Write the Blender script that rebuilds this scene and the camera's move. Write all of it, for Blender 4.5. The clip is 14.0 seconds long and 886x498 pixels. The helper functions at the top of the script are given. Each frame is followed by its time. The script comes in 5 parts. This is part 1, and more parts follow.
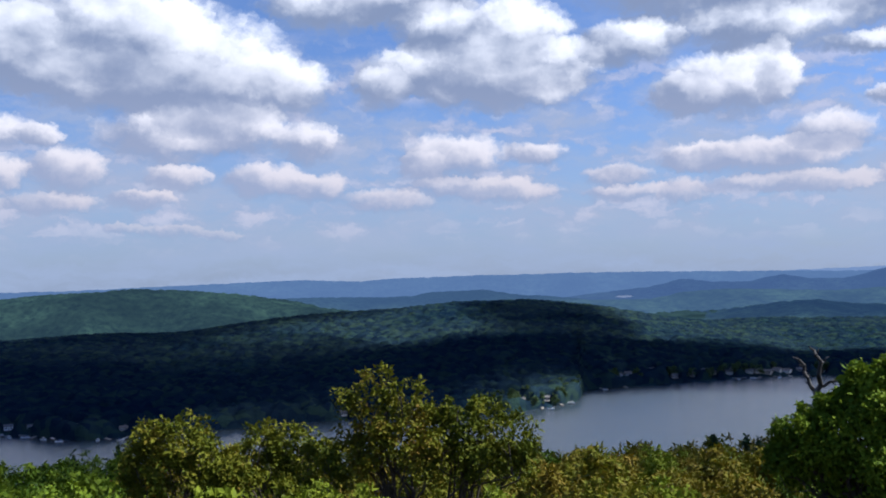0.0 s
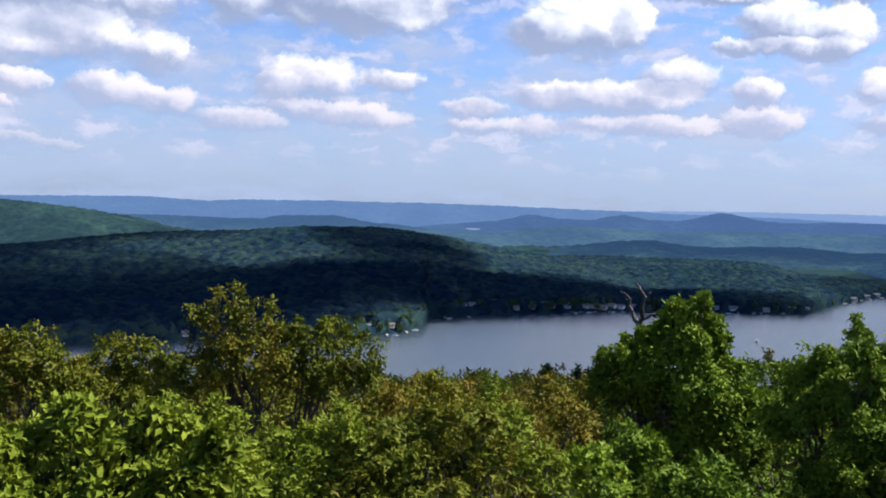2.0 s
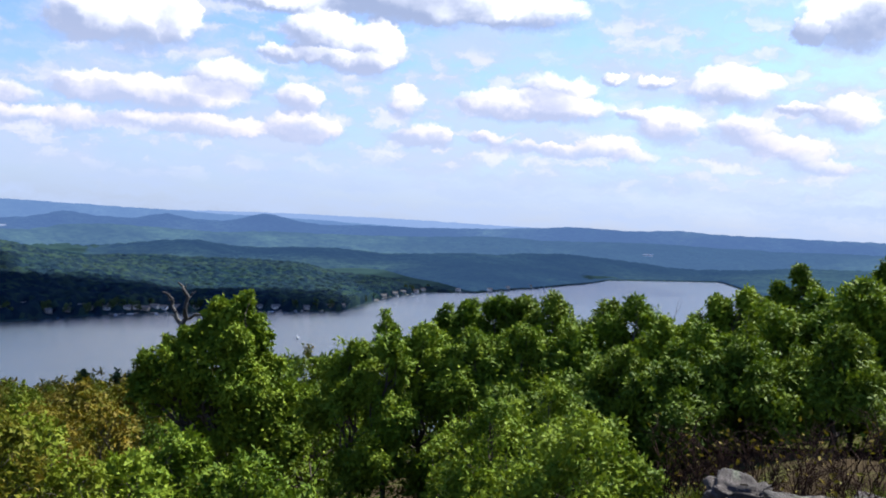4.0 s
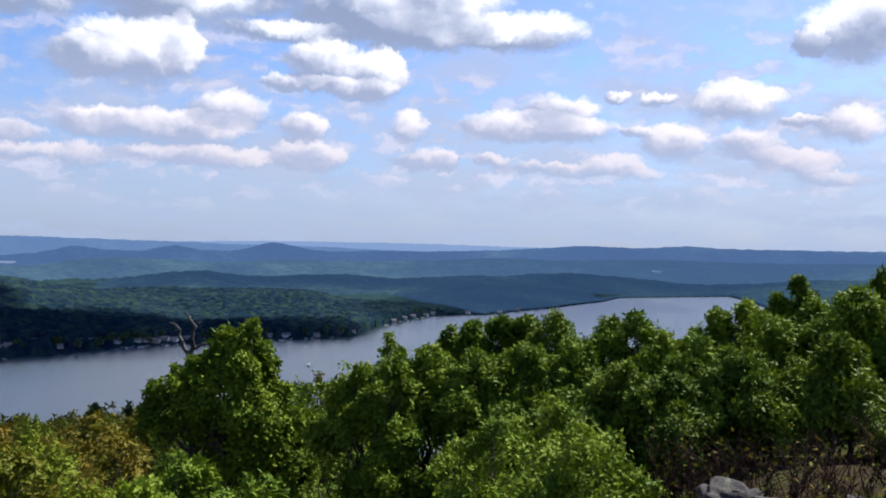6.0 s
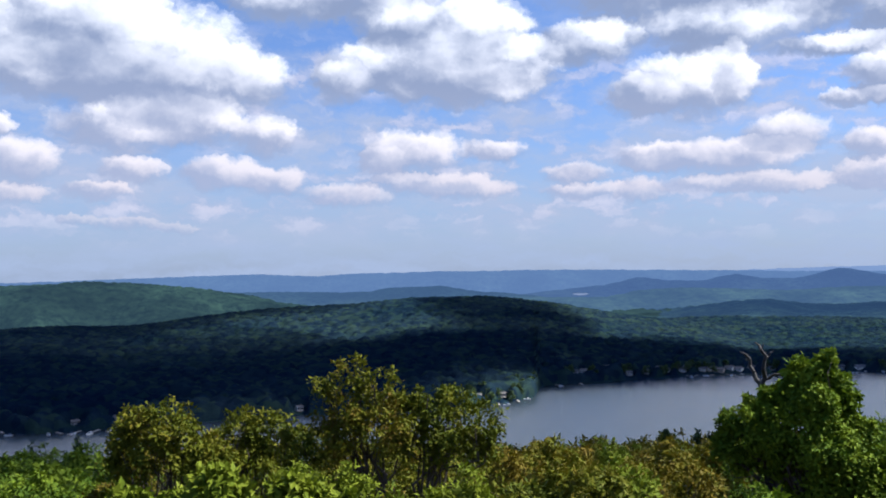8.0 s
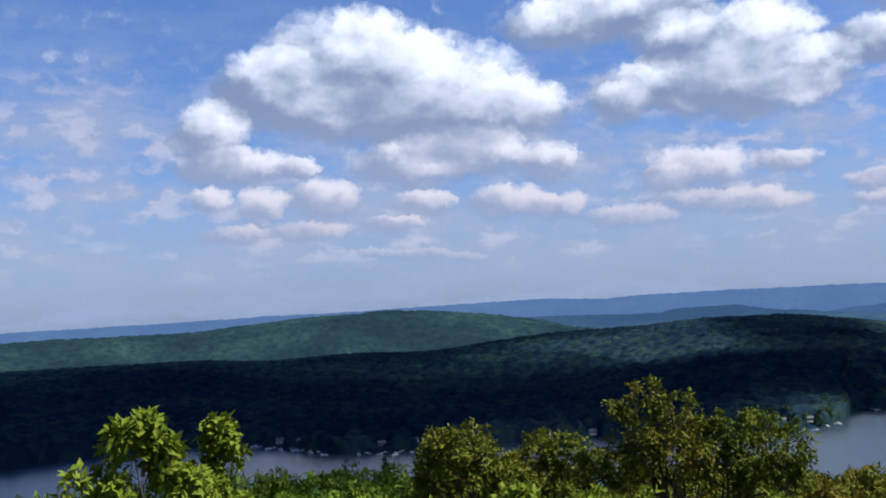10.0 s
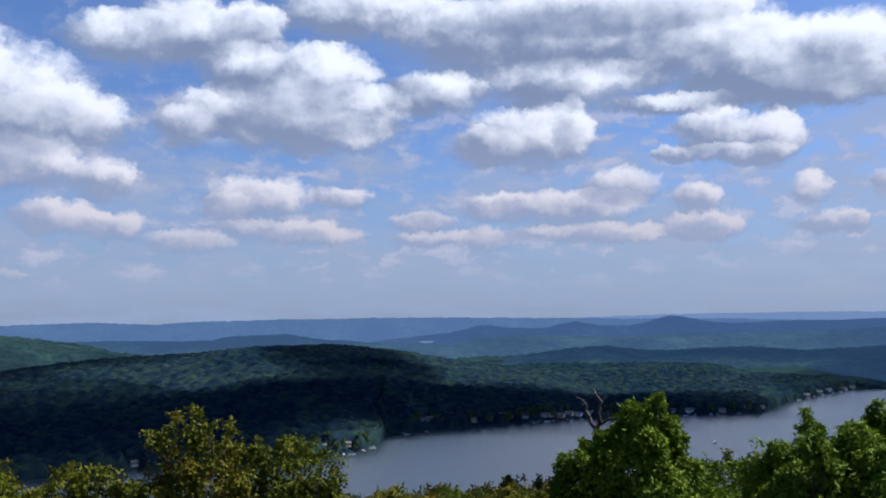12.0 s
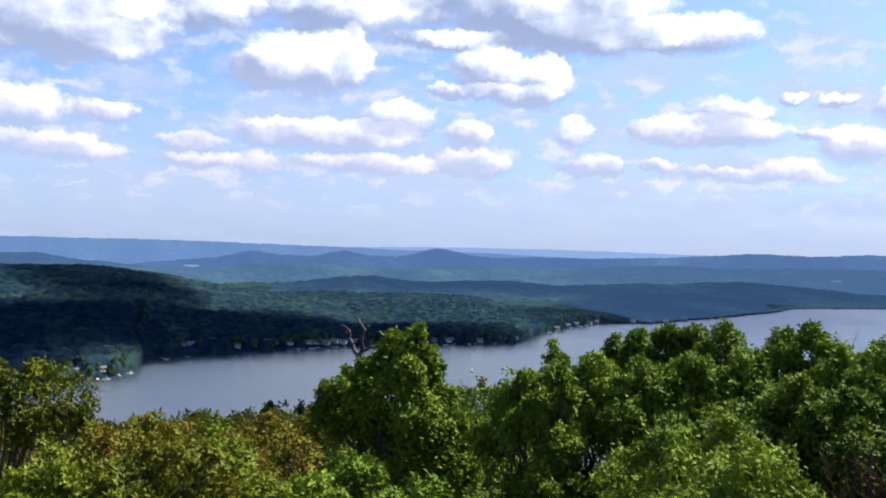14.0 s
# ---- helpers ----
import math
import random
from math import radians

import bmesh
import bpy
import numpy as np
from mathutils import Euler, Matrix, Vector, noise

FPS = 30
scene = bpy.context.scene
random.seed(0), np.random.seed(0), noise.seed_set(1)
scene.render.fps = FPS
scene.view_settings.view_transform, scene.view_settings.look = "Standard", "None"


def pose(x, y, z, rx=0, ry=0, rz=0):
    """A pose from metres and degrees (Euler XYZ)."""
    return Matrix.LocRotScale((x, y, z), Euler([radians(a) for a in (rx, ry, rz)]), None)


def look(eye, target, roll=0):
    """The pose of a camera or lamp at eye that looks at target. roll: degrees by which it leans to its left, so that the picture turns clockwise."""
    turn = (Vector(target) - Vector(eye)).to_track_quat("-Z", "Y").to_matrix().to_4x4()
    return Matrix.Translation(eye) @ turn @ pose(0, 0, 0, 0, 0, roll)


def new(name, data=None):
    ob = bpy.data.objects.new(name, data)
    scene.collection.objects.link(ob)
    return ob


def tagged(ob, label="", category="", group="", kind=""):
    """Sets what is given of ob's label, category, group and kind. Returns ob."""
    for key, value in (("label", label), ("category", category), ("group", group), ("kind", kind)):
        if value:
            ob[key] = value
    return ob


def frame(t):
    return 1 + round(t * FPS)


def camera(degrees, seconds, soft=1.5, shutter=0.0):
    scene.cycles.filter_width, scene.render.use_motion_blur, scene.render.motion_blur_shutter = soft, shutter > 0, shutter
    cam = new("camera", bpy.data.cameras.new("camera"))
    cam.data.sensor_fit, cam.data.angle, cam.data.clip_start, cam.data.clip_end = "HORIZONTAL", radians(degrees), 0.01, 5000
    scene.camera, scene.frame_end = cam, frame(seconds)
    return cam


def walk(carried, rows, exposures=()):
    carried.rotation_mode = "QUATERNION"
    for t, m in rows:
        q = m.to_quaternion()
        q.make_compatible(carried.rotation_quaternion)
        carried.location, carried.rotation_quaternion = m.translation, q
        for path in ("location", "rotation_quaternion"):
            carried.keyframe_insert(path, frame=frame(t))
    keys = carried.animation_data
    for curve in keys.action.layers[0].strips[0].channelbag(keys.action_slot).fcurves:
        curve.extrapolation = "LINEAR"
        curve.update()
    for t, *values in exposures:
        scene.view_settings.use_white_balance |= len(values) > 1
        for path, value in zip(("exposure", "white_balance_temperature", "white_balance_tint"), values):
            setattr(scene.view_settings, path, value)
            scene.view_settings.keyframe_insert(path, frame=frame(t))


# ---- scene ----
cam = camera(49.5, 14.0, soft=1.9)
EYE = 1.6          # eye above the summit rock
ROWS = [   # seconds; tilt, roll and turn in degrees; steps aside and ahead in metres
    (0, 92.05, 1.46, 4.19, 0.08, 0.67),
    (0.5, 90.77, 1.18, 2.17, 0.07, 0.68),
    (1, 89.42, 1.46, -0.05, 0.07, 0.42),
    (1.5, 92.65, -0.44, -2.52, 0.04, 0.12),
    (2, 87.72, -1.48, -4.65, 0.05, 0.13),
    (2.5, 87.74, -1.20, -7.75, 0.05, 0.16),
    (3, 87.71, -0.81, -13.85, 0.06, 0.14),
    (3.5, 88.33, -2.02, -22.92, 0.07, 0.17),
    (3.7, 88.45, -2.57, -26.69, 0.07, 0.17),
    (4.75, 89.10, -1.95, -36.10, 0.06, 0.05),
    (5.8, 89.68, -0.98, -32.27, 0.09, -0.06),
    (6, 90.05, -0.91, -30.83, 0.05, -0.12),
    (6.5, 90.88, -0.83, -24.10, -0.01, -0.27),
    (7, 91.13, -0.64, -14.16, -0.03, -0.23),
    (7.5, 91.35, -0.04, -5.26, -0.06, -0.18),
    (8, 91.76, 0.82, 1.68, -0.06, -0.12),
    (8.5, 92.23, 1.69, 7.63, -0.06, -0.24),
    (8.7, 92.36, 1.74, 9.97, -0.13, -0.17),
    (9.75, 93.50, 2.45, 18.90, -0.09, -0.18),
    (10.8, 94.43, 2.73, 11.96, -0.09, -0.10),
    (11, 94.68, 2.44, 8.20, -0.09, -0.09),
    (11.5, 94.93, 1.77, -0.61, -0.04, -0.15),
    (12, 94.47, 0.95, -7.45, -0.01, -0.14),
    (12.5, 93.43, -0.03, -11.85, -0.03, -0.17),
    (13, 92.27, -0.86, -14.86, -0.04, -0.19),
    (13.5, 91.02, -1.27, -17.72, -0.04, -0.23),
    (14, 90.26, -1.29, -21.11, -0.01, -0.21),
]


def held(rx, ry, rz, x, y):
    return pose(x, y, EYE, rx, ry, rz)


walk(cam, [(t, held(*rest)) for t, *rest in ROWS],
     exposures=[(t, e, k, 10) for t, e, k in ((0.0, 0.85, 5400), (0.5, 1.0, 5450), (1.0, 1.33, 5500), (1.5, 1.3, 5550), (2.0, 1.2, 5550), (2.5, 1.28, 5600), (3.0, 1.5, 5650), (3.6, 1.5, 5650), (5.8, 1.15, 5650), (7.5, 1.13, 5550), (8.7, 0.88, 5400), (11.0, 0.7, 5270), (11.5, 0.64, 5300), (12.0, 0.66, 5340), (12.5, 0.85, 5390), (13.0, 0.9, 5450), (13.5, 1.05, 5560), (14.0, 1.4, 5600))])

# ---- world, sun, clouds ----
SUN_AZ, SUN_EL = 82.0, 50.0      # degrees to the right of the first view, and above the horizon


def bearing(az, el, d):
    """The place d metres out from the body axis (on the level) in that direction, seen from eye height."""
    a = radians(az)
    return Vector((d * math.sin(a), d * math.cos(a), EYE + d * math.tan(radians(el))))


sun = new("sun", bpy.data.lights.new("sun", "SUN"))
sun.data.energy, sun.data.angle, sun.data.color = 5.0, radians(0.55), (1.0, 0.9, 0.72)
sun.matrix_world = look((0, 0, 0), -bearing(SUN_AZ, SUN_EL, 1.0) + Vector((0, 0, EYE)))

world = bpy.data.worlds.new("world")
scene.world = world
world.use_nodes = True
wt = world.node_tree
wt.nodes.clear()


def wnode(kind):
    return wt.nodes.new(kind)


def wmath(op, a, b=None, c=None, clamp=False):
    n = wnode("ShaderNodeMath")
    n.operation, n.use_clamp = op, clamp
    for k, v in enumerate((a, b, c)):
        if v is None:
            continue
        if isinstance(v, (int, float)):
            n.inputs[k].default_value = v
        else:
            wt.links.new(v, n.inputs[k])
    return n.outputs[0]


def wvec(op, a, b=None, c=None):
    n = wnode("ShaderNodeVectorMath")
    n.operation = op
    for k, v in enumerate((a, b, c)):
        if v is None:
            continue
        if isinstance(v, (tuple, list)):
            n.inputs[k].default_value = v
        else:
            wt.links.new(v, n.inputs[k])
    return n.outputs["Value" if op in ("DOT_PRODUCT", "LENGTH") else "Vector"]


def wstep(v, a, b, lo=0.0, hi=1.0, smooth=True):
    n = wnode("ShaderNodeMapRange")
    n.interpolation_type = "SMOOTHSTEP" if smooth else "LINEAR"
    n.inputs["From Min"].default_value, n.inputs["From Max"].default_value = a, b
    n.inputs["To Min"].default_value, n.inputs["To Max"].default_value = lo, hi
    wt.links.new(v, n.inputs["Value"])
    return n.outputs["Result"]


def wnoise(v, scale, detail, rough=0.55, out=0):
    n = wnode("ShaderNodeTexNoise")
    n.inputs["Scale"].default_value, n.inputs["Detail"].default_value, n.inputs["Roughness"].default_value = scale, detail, rough
    wt.links.new(v, n.inputs["Vector"])
    return n.outputs[out]


def wmix(f, a, b):
    n = wnode("ShaderNodeMix")
    n.data_type = "RGBA"
    for k, v in ((0, f), (6, a), (7, b)):
        if isinstance(v, (tuple, list, float, int)):
            n.inputs[k].default_value = v
        else:
            wt.links.new(v, n.inputs[k])
    return n.outputs[2]


sky = wnode("ShaderNodeTexSky")
sky.sky_type, sky.sun_disc, sky.sun_elevation, sky.sun_rotation = "NISHITA", False, radians(SUN_EL), radians(SUN_AZ)
sky.altitude, sky.air_density, sky.dust_density, sky.ozone_density = 300, 1.0, 1.6, 2.0
way = wnode("ShaderNodeTexCoord").outputs["Generated"]
sep = wnode("ShaderNodeSeparateXYZ")
wt.links.new(way, sep.inputs[0])
DEG = 180 / math.pi
azim = wmath("MULTIPLY", wmath("ARCTAN2", sep.outputs[0], sep.outputs[1]), DEG)
elev = wmath("MULTIPLY", wmath("ARCSINE", sep.outputs[2]), DEG)
flat = wnode("ShaderNodeCombineXYZ")
wt.links.new(azim, flat.inputs[0])
wt.links.new(elev, flat.inputs[1])
flat.inputs[2].default_value = 1.0
plain = flat.outputs[0]
# billows push the outlines of the clouds about
warp = wvec("MULTIPLY", wvec("SUBTRACT", wnoise(plain, 0.55, 4, 0.55, 1), (0.5, 0.5, 0.5)), (1.3, 0.9, 0.0))
warp2 = wvec("MULTIPLY", wvec("SUBTRACT", wnoise(plain, 2.2, 3, 0.6, 1), (0.5, 0.5, 0.5)), (0.75, 0.6, 0.0))
place = wvec("ADD", wvec("ADD", plain, warp), warp2)
cloud_sum = None


def cumulus(az, el, wide, high):
    """One heap of the cumulus field: its middle and half sizes in degrees. Adds its outward direction and its depth to the sum."""
    global cloud_sum
    inv = (1 / (wide * 1.28), 1 / (high * 1.34), 1.0)
    middle = (-az * inv[0], -el * inv[1], 0.0)
    if cloud_sum is not None:      # each heap follows on the one before, which keeps the node stack short
        middle = wvec("MULTIPLY_ADD", cloud_sum, (1e-7, 1e-7, 0.0), middle)
    v = wvec("MULTIPLY_ADD", place, inv, middle)
    k = wmath("SUBTRACT", 2.0, wvec("DOT_PRODUCT", v, v), clamp=True)
    kk = wnode("ShaderNodeCombineXYZ")
    for i in range(3):
        wt.links.new(k, kk.inputs[i])
    cloud_sum = wvec("MULTIPLY", v, kk.outputs[0]) if cloud_sum is None else wvec("MULTIPLY_ADD", v, kk.outputs[0], cloud_sum)


cumulus(-23.7, 14.86, 4.76, 2.52)
cumulus(-28.4, 13.30, 2.86, 2.01)
cumulus(-19.2, 13.16, 5.58, 2.59)
cumulus(-14.3, 11.64, 3.54, 1.58)
cumulus(-22.8, 11.69, 5.41, 1.45)
cumulus(-10.7, 16.29, 3.25, 1.36)
cumulus(-7.2, 16.97, 2.92, 1.61)
cumulus(-3.8, 17.27, 2.05, 1.28)
cumulus(-4.2, 14.87, 2.39, 1.30)
cumulus(-0.2, 14.60, 3.53, 1.78)
cumulus(2.7, 12.57, 2.80, 1.36)
cumulus(-5.0, 12.62, 3.40, 1.38)
cumulus(-1.6, 12.58, 2.70, 1.48)
cumulus(-7.6, 11.58, 1.64, 1.09)
cumulus(-0.3, 11.33, 4.68, 1.18)
cumulus(-20.0, 8.76, 3.57, 1.38)
cumulus(-16.0, 9.29, 2.50, 1.39)
cumulus(-12.0, 8.41, 1.76, 1.07)
cumulus(-18.0, 9.89, 2.64, 0.99)
cumulus(-31.9, 10.72, 2.14, 1.68)
cumulus(-30.5, 8.75, 3.48, 0.99)
cumulus(-26.8, 8.79, 1.10, 0.57)
cumulus(-29.1, 6.57, 1.42, 1.01)
cumulus(-25.4, 6.71, 2.01, 1.09)
cumulus(-32.1, 6.88, 1.13, 0.74)
cumulus(-30.7, 4.87, 1.87, 0.53)
cumulus(-26.2, 4.96, 2.29, 0.54)
cumulus(-19.7, 6.39, 1.88, 0.66)
cumulus(-14.5, 6.25, 2.34, 0.87)
cumulus(-11.5, 5.81, 1.85, 0.81)
cumulus(-7.4, 4.96, 2.53, 0.64)
cumulus(-21.4, 5.18, 1.76, 0.49)
cumulus(-19.8, 3.32, 1.62, 0.36)
cumulus(-22.4, 3.57, 1.11, 0.29)
cumulus(-0.7, 5.30, 3.65, 0.53)
cumulus(-17.2, 3.07, 1.31, 0.27)
cumulus(18.8, 16.91, 7.57, 2.04)
cumulus(25.8, 14.58, 6.17, 1.92)
cumulus(30.6, 14.36, 3.48, 2.04)
cumulus(11.0, 16.68, 5.80, 1.86)
cumulus(3.2, 18.23, 5.12, 1.43)
cumulus(15.1, 13.93, 5.03, 1.23)
cumulus(7.2, 13.68, 2.74, 1.18)
cumulus(21.6, 12.50, 3.85, 0.51)
cumulus(17.2, 18.12, 8.31, 1.25)
cumulus(12.9, 10.89, 3.37, 1.72)
cumulus(10.1, 10.42, 1.87, 1.07)
cumulus(15.3, 11.46, 1.17, 1.48)
cumulus(23.6, 10.88, 2.14, 1.15)
cumulus(26.9, 10.26, 1.40, 1.38)
cumulus(22.0, 9.64, 1.75, 0.42)
cumulus(25.3, 9.42, 2.47, 0.51)
cumulus(18.2, 7.87, 2.36, 0.92)
cumulus(22.5, 7.01, 1.33, 0.81)
cumulus(22.9, 5.30, 2.07, 0.68)
cumulus(14.5, 6.74, 4.66, 0.93)
cumulus(10.8, 6.85, 2.09, 0.74)
cumulus(6.2, 6.10, 1.96, 0.54)
cumulus(16.1, 5.22, 4.29, 0.53)
cumulus(10.1, 4.95, 1.35, 0.67)
cumulus(6.7, 5.01, 2.37, 0.47)
cumulus(28.7, 7.13, 1.03, 0.88)
cumulus(29.0, 5.16, 1.46, 0.44)
cumulus(30.9, 5.27, 0.74, 0.56)
cumulus(-3.4, 7.51, 2.78, 1.19)
cumulus(1.5, 7.52, 1.85, 0.57)
cumulus(-5.2, 6.90, 1.29, 0.85)
cumulus(-2.6, 5.76, 3.60, 0.46)
cumulus(35.5, 12.76, 3.51, 1.02)
cumulus(29.1, 12.64, 4.70, 0.96)
cumulus(37.6, 8.28, 2.16, 0.85)
cumulus(35.4, 7.33, 3.51, 0.79)
cumulus(38.4, 7.10, 2.48, 0.66)
cumulus(44.2, 6.41, 1.91, 0.97)
cumulus(42.2, 6.98, 0.81, 0.33)
cumulus(48.4, 6.22, 1.78, 0.76)
cumulus(51.8, 4.93, 1.32, 0.87)
cumulus(50.2, 5.43, 1.80, 0.57)
cumulus(41.0, 9.04, 0.72, 0.29)
cumulus(43.3, 8.91, 1.03, 0.35)
cumulus(47.7, 8.58, 2.40, 1.07)
cumulus(53.8, 7.14, 1.65, 0.92)
cumulus(51.2, 7.44, 1.18, 0.37)
cumulus(53.5, 12.19, 2.58, 1.55)
cumulus(51.5, 11.72, 0.89, 0.76)
cumulus(55.2, 13.09, 1.68, 1.46)
cumulus(37.5, 5.02, 0.80, 0.30)
cumulus(40.6, 5.12, 1.80, 0.59)
cumulus(42.3, 4.53, 1.29, 0.46)
cumulus(33.6, 5.38, 0.94, 0.37)
cumulus(29.9, 5.37, 1.41, 0.57)
cumulus(22.6, 5.43, 1.91, 0.73)
cumulus(38.0, 4.85, 3.97, 0.40)
cumulus(53.0, 4.20, 1.30, 0.43)
cumulus(17.4, 4.93, 2.55, 0.39)
cumulus(58.5, 8.18, 2.38, 1.17)
cumulus(61.6, 9.69, 2.99, 1.27)
cumulus(59.6, 5.49, 1.81, 0.64)
cumulus(63.1, 5.64, 1.93, 0.73)

parts3 = wnode("ShaderNodeSeparateXYZ")
wt.links.new(cloud_sum, parts3.inputs[0])
depth = parts3.outputs[2]
# beyond the heaps that are seen, the same broken field goes on over the whole sky
stretch = wvec("MULTIPLY", way, (3.2, 3.2, 7.0))
field = wmath("MULTIPLY", wstep(wnoise(stretch, 1.0, 5, 0.55), 0.63, 0.8), wstep(elev, 19, 28))
overhead = wstep(elev, 22, 50)
depth_all = wmath("MAXIMUM", depth, field)
def heaped(p):
    """Cauliflower relief of the vapour: rounded cells with smaller ones on them, and a finer grain."""
    q = wvec("MULTIPLY", p, (1.0, 1.25, 0.0))
    cells = wnode("ShaderNodeTexVoronoi")
    cells.feature, cells.normalize = "SMOOTH_F1", True
    cells.inputs["Scale"].default_value, cells.inputs["Detail"].default_value = 0.5, 1.3
    cells.inputs["Roughness"].default_value, cells.inputs["Smoothness"].default_value = 0.5, 0.55
    wt.links.new(q, cells.inputs["Vector"])
    return wmath("SUBTRACT", 0.34, cells.outputs["Distance"]), wmath("SUBTRACT", wnoise(q, 1.1, 5, 0.55), 0.5)


billow, grain = heaped(place)
billow_sun, grain_sun = heaped(wvec("ADD", place, (0.5, 0.6, 0.0)))
ragged = wmath("ADD", wmath("MULTIPLY", grain, 0.7), wmath("MULTIPLY", billow, 1.15))
relief = wmath("ADD", wmath("MULTIPLY", wmath("SUBTRACT", billow, billow_sun), 1.0), wmath("MULTIPLY", wmath("SUBTRACT", grain, grain_sun), 0.35))
over = wmath("DIVIDE", parts3.outputs[1], wmath("MAXIMUM", depth, 0.2))
aside = wmath("DIVIDE", parts3.outputs[0], wmath("MAXIMUM", depth, 0.25))
solid = wmath("ADD", wmath("ADD", depth_all, ragged), wstep(over, -0.7, 0.35, -0.26, 0.06))
mask = wmath("MULTIPLY", wstep(solid, 0.08, 0.78), wstep(elev, 3.0, 9.0, 0.8, 0.97))
skirt = wmath("MULTIPLY", wstep(wmath("ADD", depth_all, wmath("MULTIPLY", ragged, 0.9)), -0.05, 0.8), wmath("MULTIPLY", wstep(over, 0.5, -0.4, 0.25, 0.9), wstep(elev, 4.0, 12.0, 0.4, 1.0)))
broad = wmath("MULTIPLY", wmath("SUBTRACT", wnoise(wvec("MULTIPLY", plain, (1.0, 1.5, 0.0)), 0.34, 3, 0.45), 0.5), 2.1)
facing = wmath("ADD", wmath("MULTIPLY", aside, 0.8), wmath("MULTIPLY", over, 1.35))
light = wmath("ADD", wmath("ADD", facing, relief), broad)
lit = wmath("MULTIPLY", wstep(light, -0.75, 1.0), wmath("MULTIPLY", wstep(elev, 2.0, 9.0, 0.86, 1.0), wstep(depth, 1.0, 2.2, 1.0, 0.42)))
lit_low = wmath("MULTIPLY", lit, wmath("SUBTRACT", 1.0, wmath("MULTIPLY", overhead, 0.8)))
bright = wmix(wstep(elev, 3.0, 15.0), (1.06, 0.87, 0.79, 1), (1.52, 1.41, 1.32, 1))
cloud_colour = wmix(lit_low, wmix(overhead, wmix(wstep(elev, 5.0, 14.0), (0.50, 0.51, 0.62, 1), (0.34, 0.38, 0.50, 1)), (0.20, 0.27, 0.44, 1)), bright)
# thin veil towards the horizon
sky_plain = wvec("MULTIPLY", sky.outputs[0], wmix(overhead, (0.118, 0.125, 0.153, 1), (0.045, 0.08, 0.16, 1)))
streak = wnoise(wvec("MULTIPLY", place, (0.16, 0.8, 0.0)), 1.0, 5, 0.6)
veil = wmath("MULTIPLY", wstep(elev, 11.5, 0.5), wstep(streak, 0.3, 0.7, 0.6, 0.98))
haze_sky = wmix(veil, sky_plain, (0.485, 0.54, 0.665, 1))
fade = wstep(elev, 0.8, 6.5, 0.15, 0.97)
sheet = wnoise(wvec("MULTIPLY", place, (0.11, 0.30, 0.0)), 1.0, 5, 0.6)
thin = wmath("MULTIPLY", wmath("MULTIPLY", wstep(sheet, 0.40, 0.64), 0.72), wmath("MULTIPLY", wstep(elev, 1.0, 4.0), wstep(elev, 19.0, 9.0, 0.15, 1.0)))
with_sheet = wmix(thin, haze_sky, (0.56, 0.575, 0.66, 1))
# low rows of small soft puffs between the heaps
small = wnoise(wvec("MULTIPLY", place, (0.42, 1.05, 0.0)), 1.0, 4, 0.5)
rows = wnoise(wvec("MULTIPLY", plain, (0.07, 0.22, 0.0)), 1.0, 2, 0.5)
puffs = wmath("MULTIPLY", wmath("MULTIPLY", wstep(wmath("ADD", small, wmath("MULTIPLY", billow, 0.25)), 0.44, 0.63), wstep(rows, 0.32, 0.52)), wmath("MULTIPLY", wstep(elev, 1.5, 4.5, 0.0, 0.64), wstep(elev, 16.0, 11.0)))
puff_tone = wmix(wstep(wmath("ADD", small, wmath("MULTIPLY", billow, 0.5)), 0.5, 0.75), (0.54, 0.55, 0.66, 1), (0.90, 0.79, 0.81, 1))
with_puffs = wmix(puffs, with_sheet, puff_tone)
with_skirt = wmix(wmath("MULTIPLY", skirt, fade), with_puffs, (0.36, 0.41, 0.54, 1))
both = wmix(wmath("MULTIPLY", mask, fade), with_skirt, cloud_colour)
background = wnode("ShaderNodeBackground")
background.inputs["Strength"].default_value = 0.46
wt.links.new(both, background.inputs["Color"])
wt.links.new(background.outputs[0], wnode("ShaderNodeOutputWorld").inputs["Surface"])

# ---- materials ----


def material(name, rough=0.8):
    m = bpy.data.materials.new(name)
    m.use_nodes = True
    b = m.node_tree.nodes["Principled BSDF"]
    b.inputs["Roughness"].default_value = rough
    return m, m.node_tree, b


def ramp_of(nt, source, stops):
    r = nt.nodes.new("ShaderNodeValToRGB")
    r.color_ramp.elements[0].position, r.color_ramp.elements[0].color = stops[0][0], (*stops[0][1], 1)
    r.color_ramp.elements[1].position, r.color_ramp.elements[1].color = stops[-1][0], (*stops[-1][1], 1)
    for p, c in stops[1:-1]:
        r.color_ramp.elements.new(p).color = (*c, 1)
    nt.links.new(source, r.inputs[0])
    return r.outputs[0]


def noise_of(nt, scale, detail=4.0, rough=0.6, vector=None, squash=None):
    n = nt.nodes.new("ShaderNodeTexNoise")
    n.inputs["Scale"].default_value, n.inputs["Detail"].default_value, n.inputs["Roughness"].default_value = scale, detail, rough
    if vector is None:
        vector = nt.nodes.new("ShaderNodeNewGeometry").outputs["Position"]
    if squash:
        mp = nt.nodes.new("ShaderNodeMapping")
        mp.inputs["Scale"].default_value = squash
        nt.links.new(vector, mp.inputs[0])
        vector = mp.outputs[0]
    nt.links.new(vector, n.inputs["Vector"])
    return n.outputs[0]


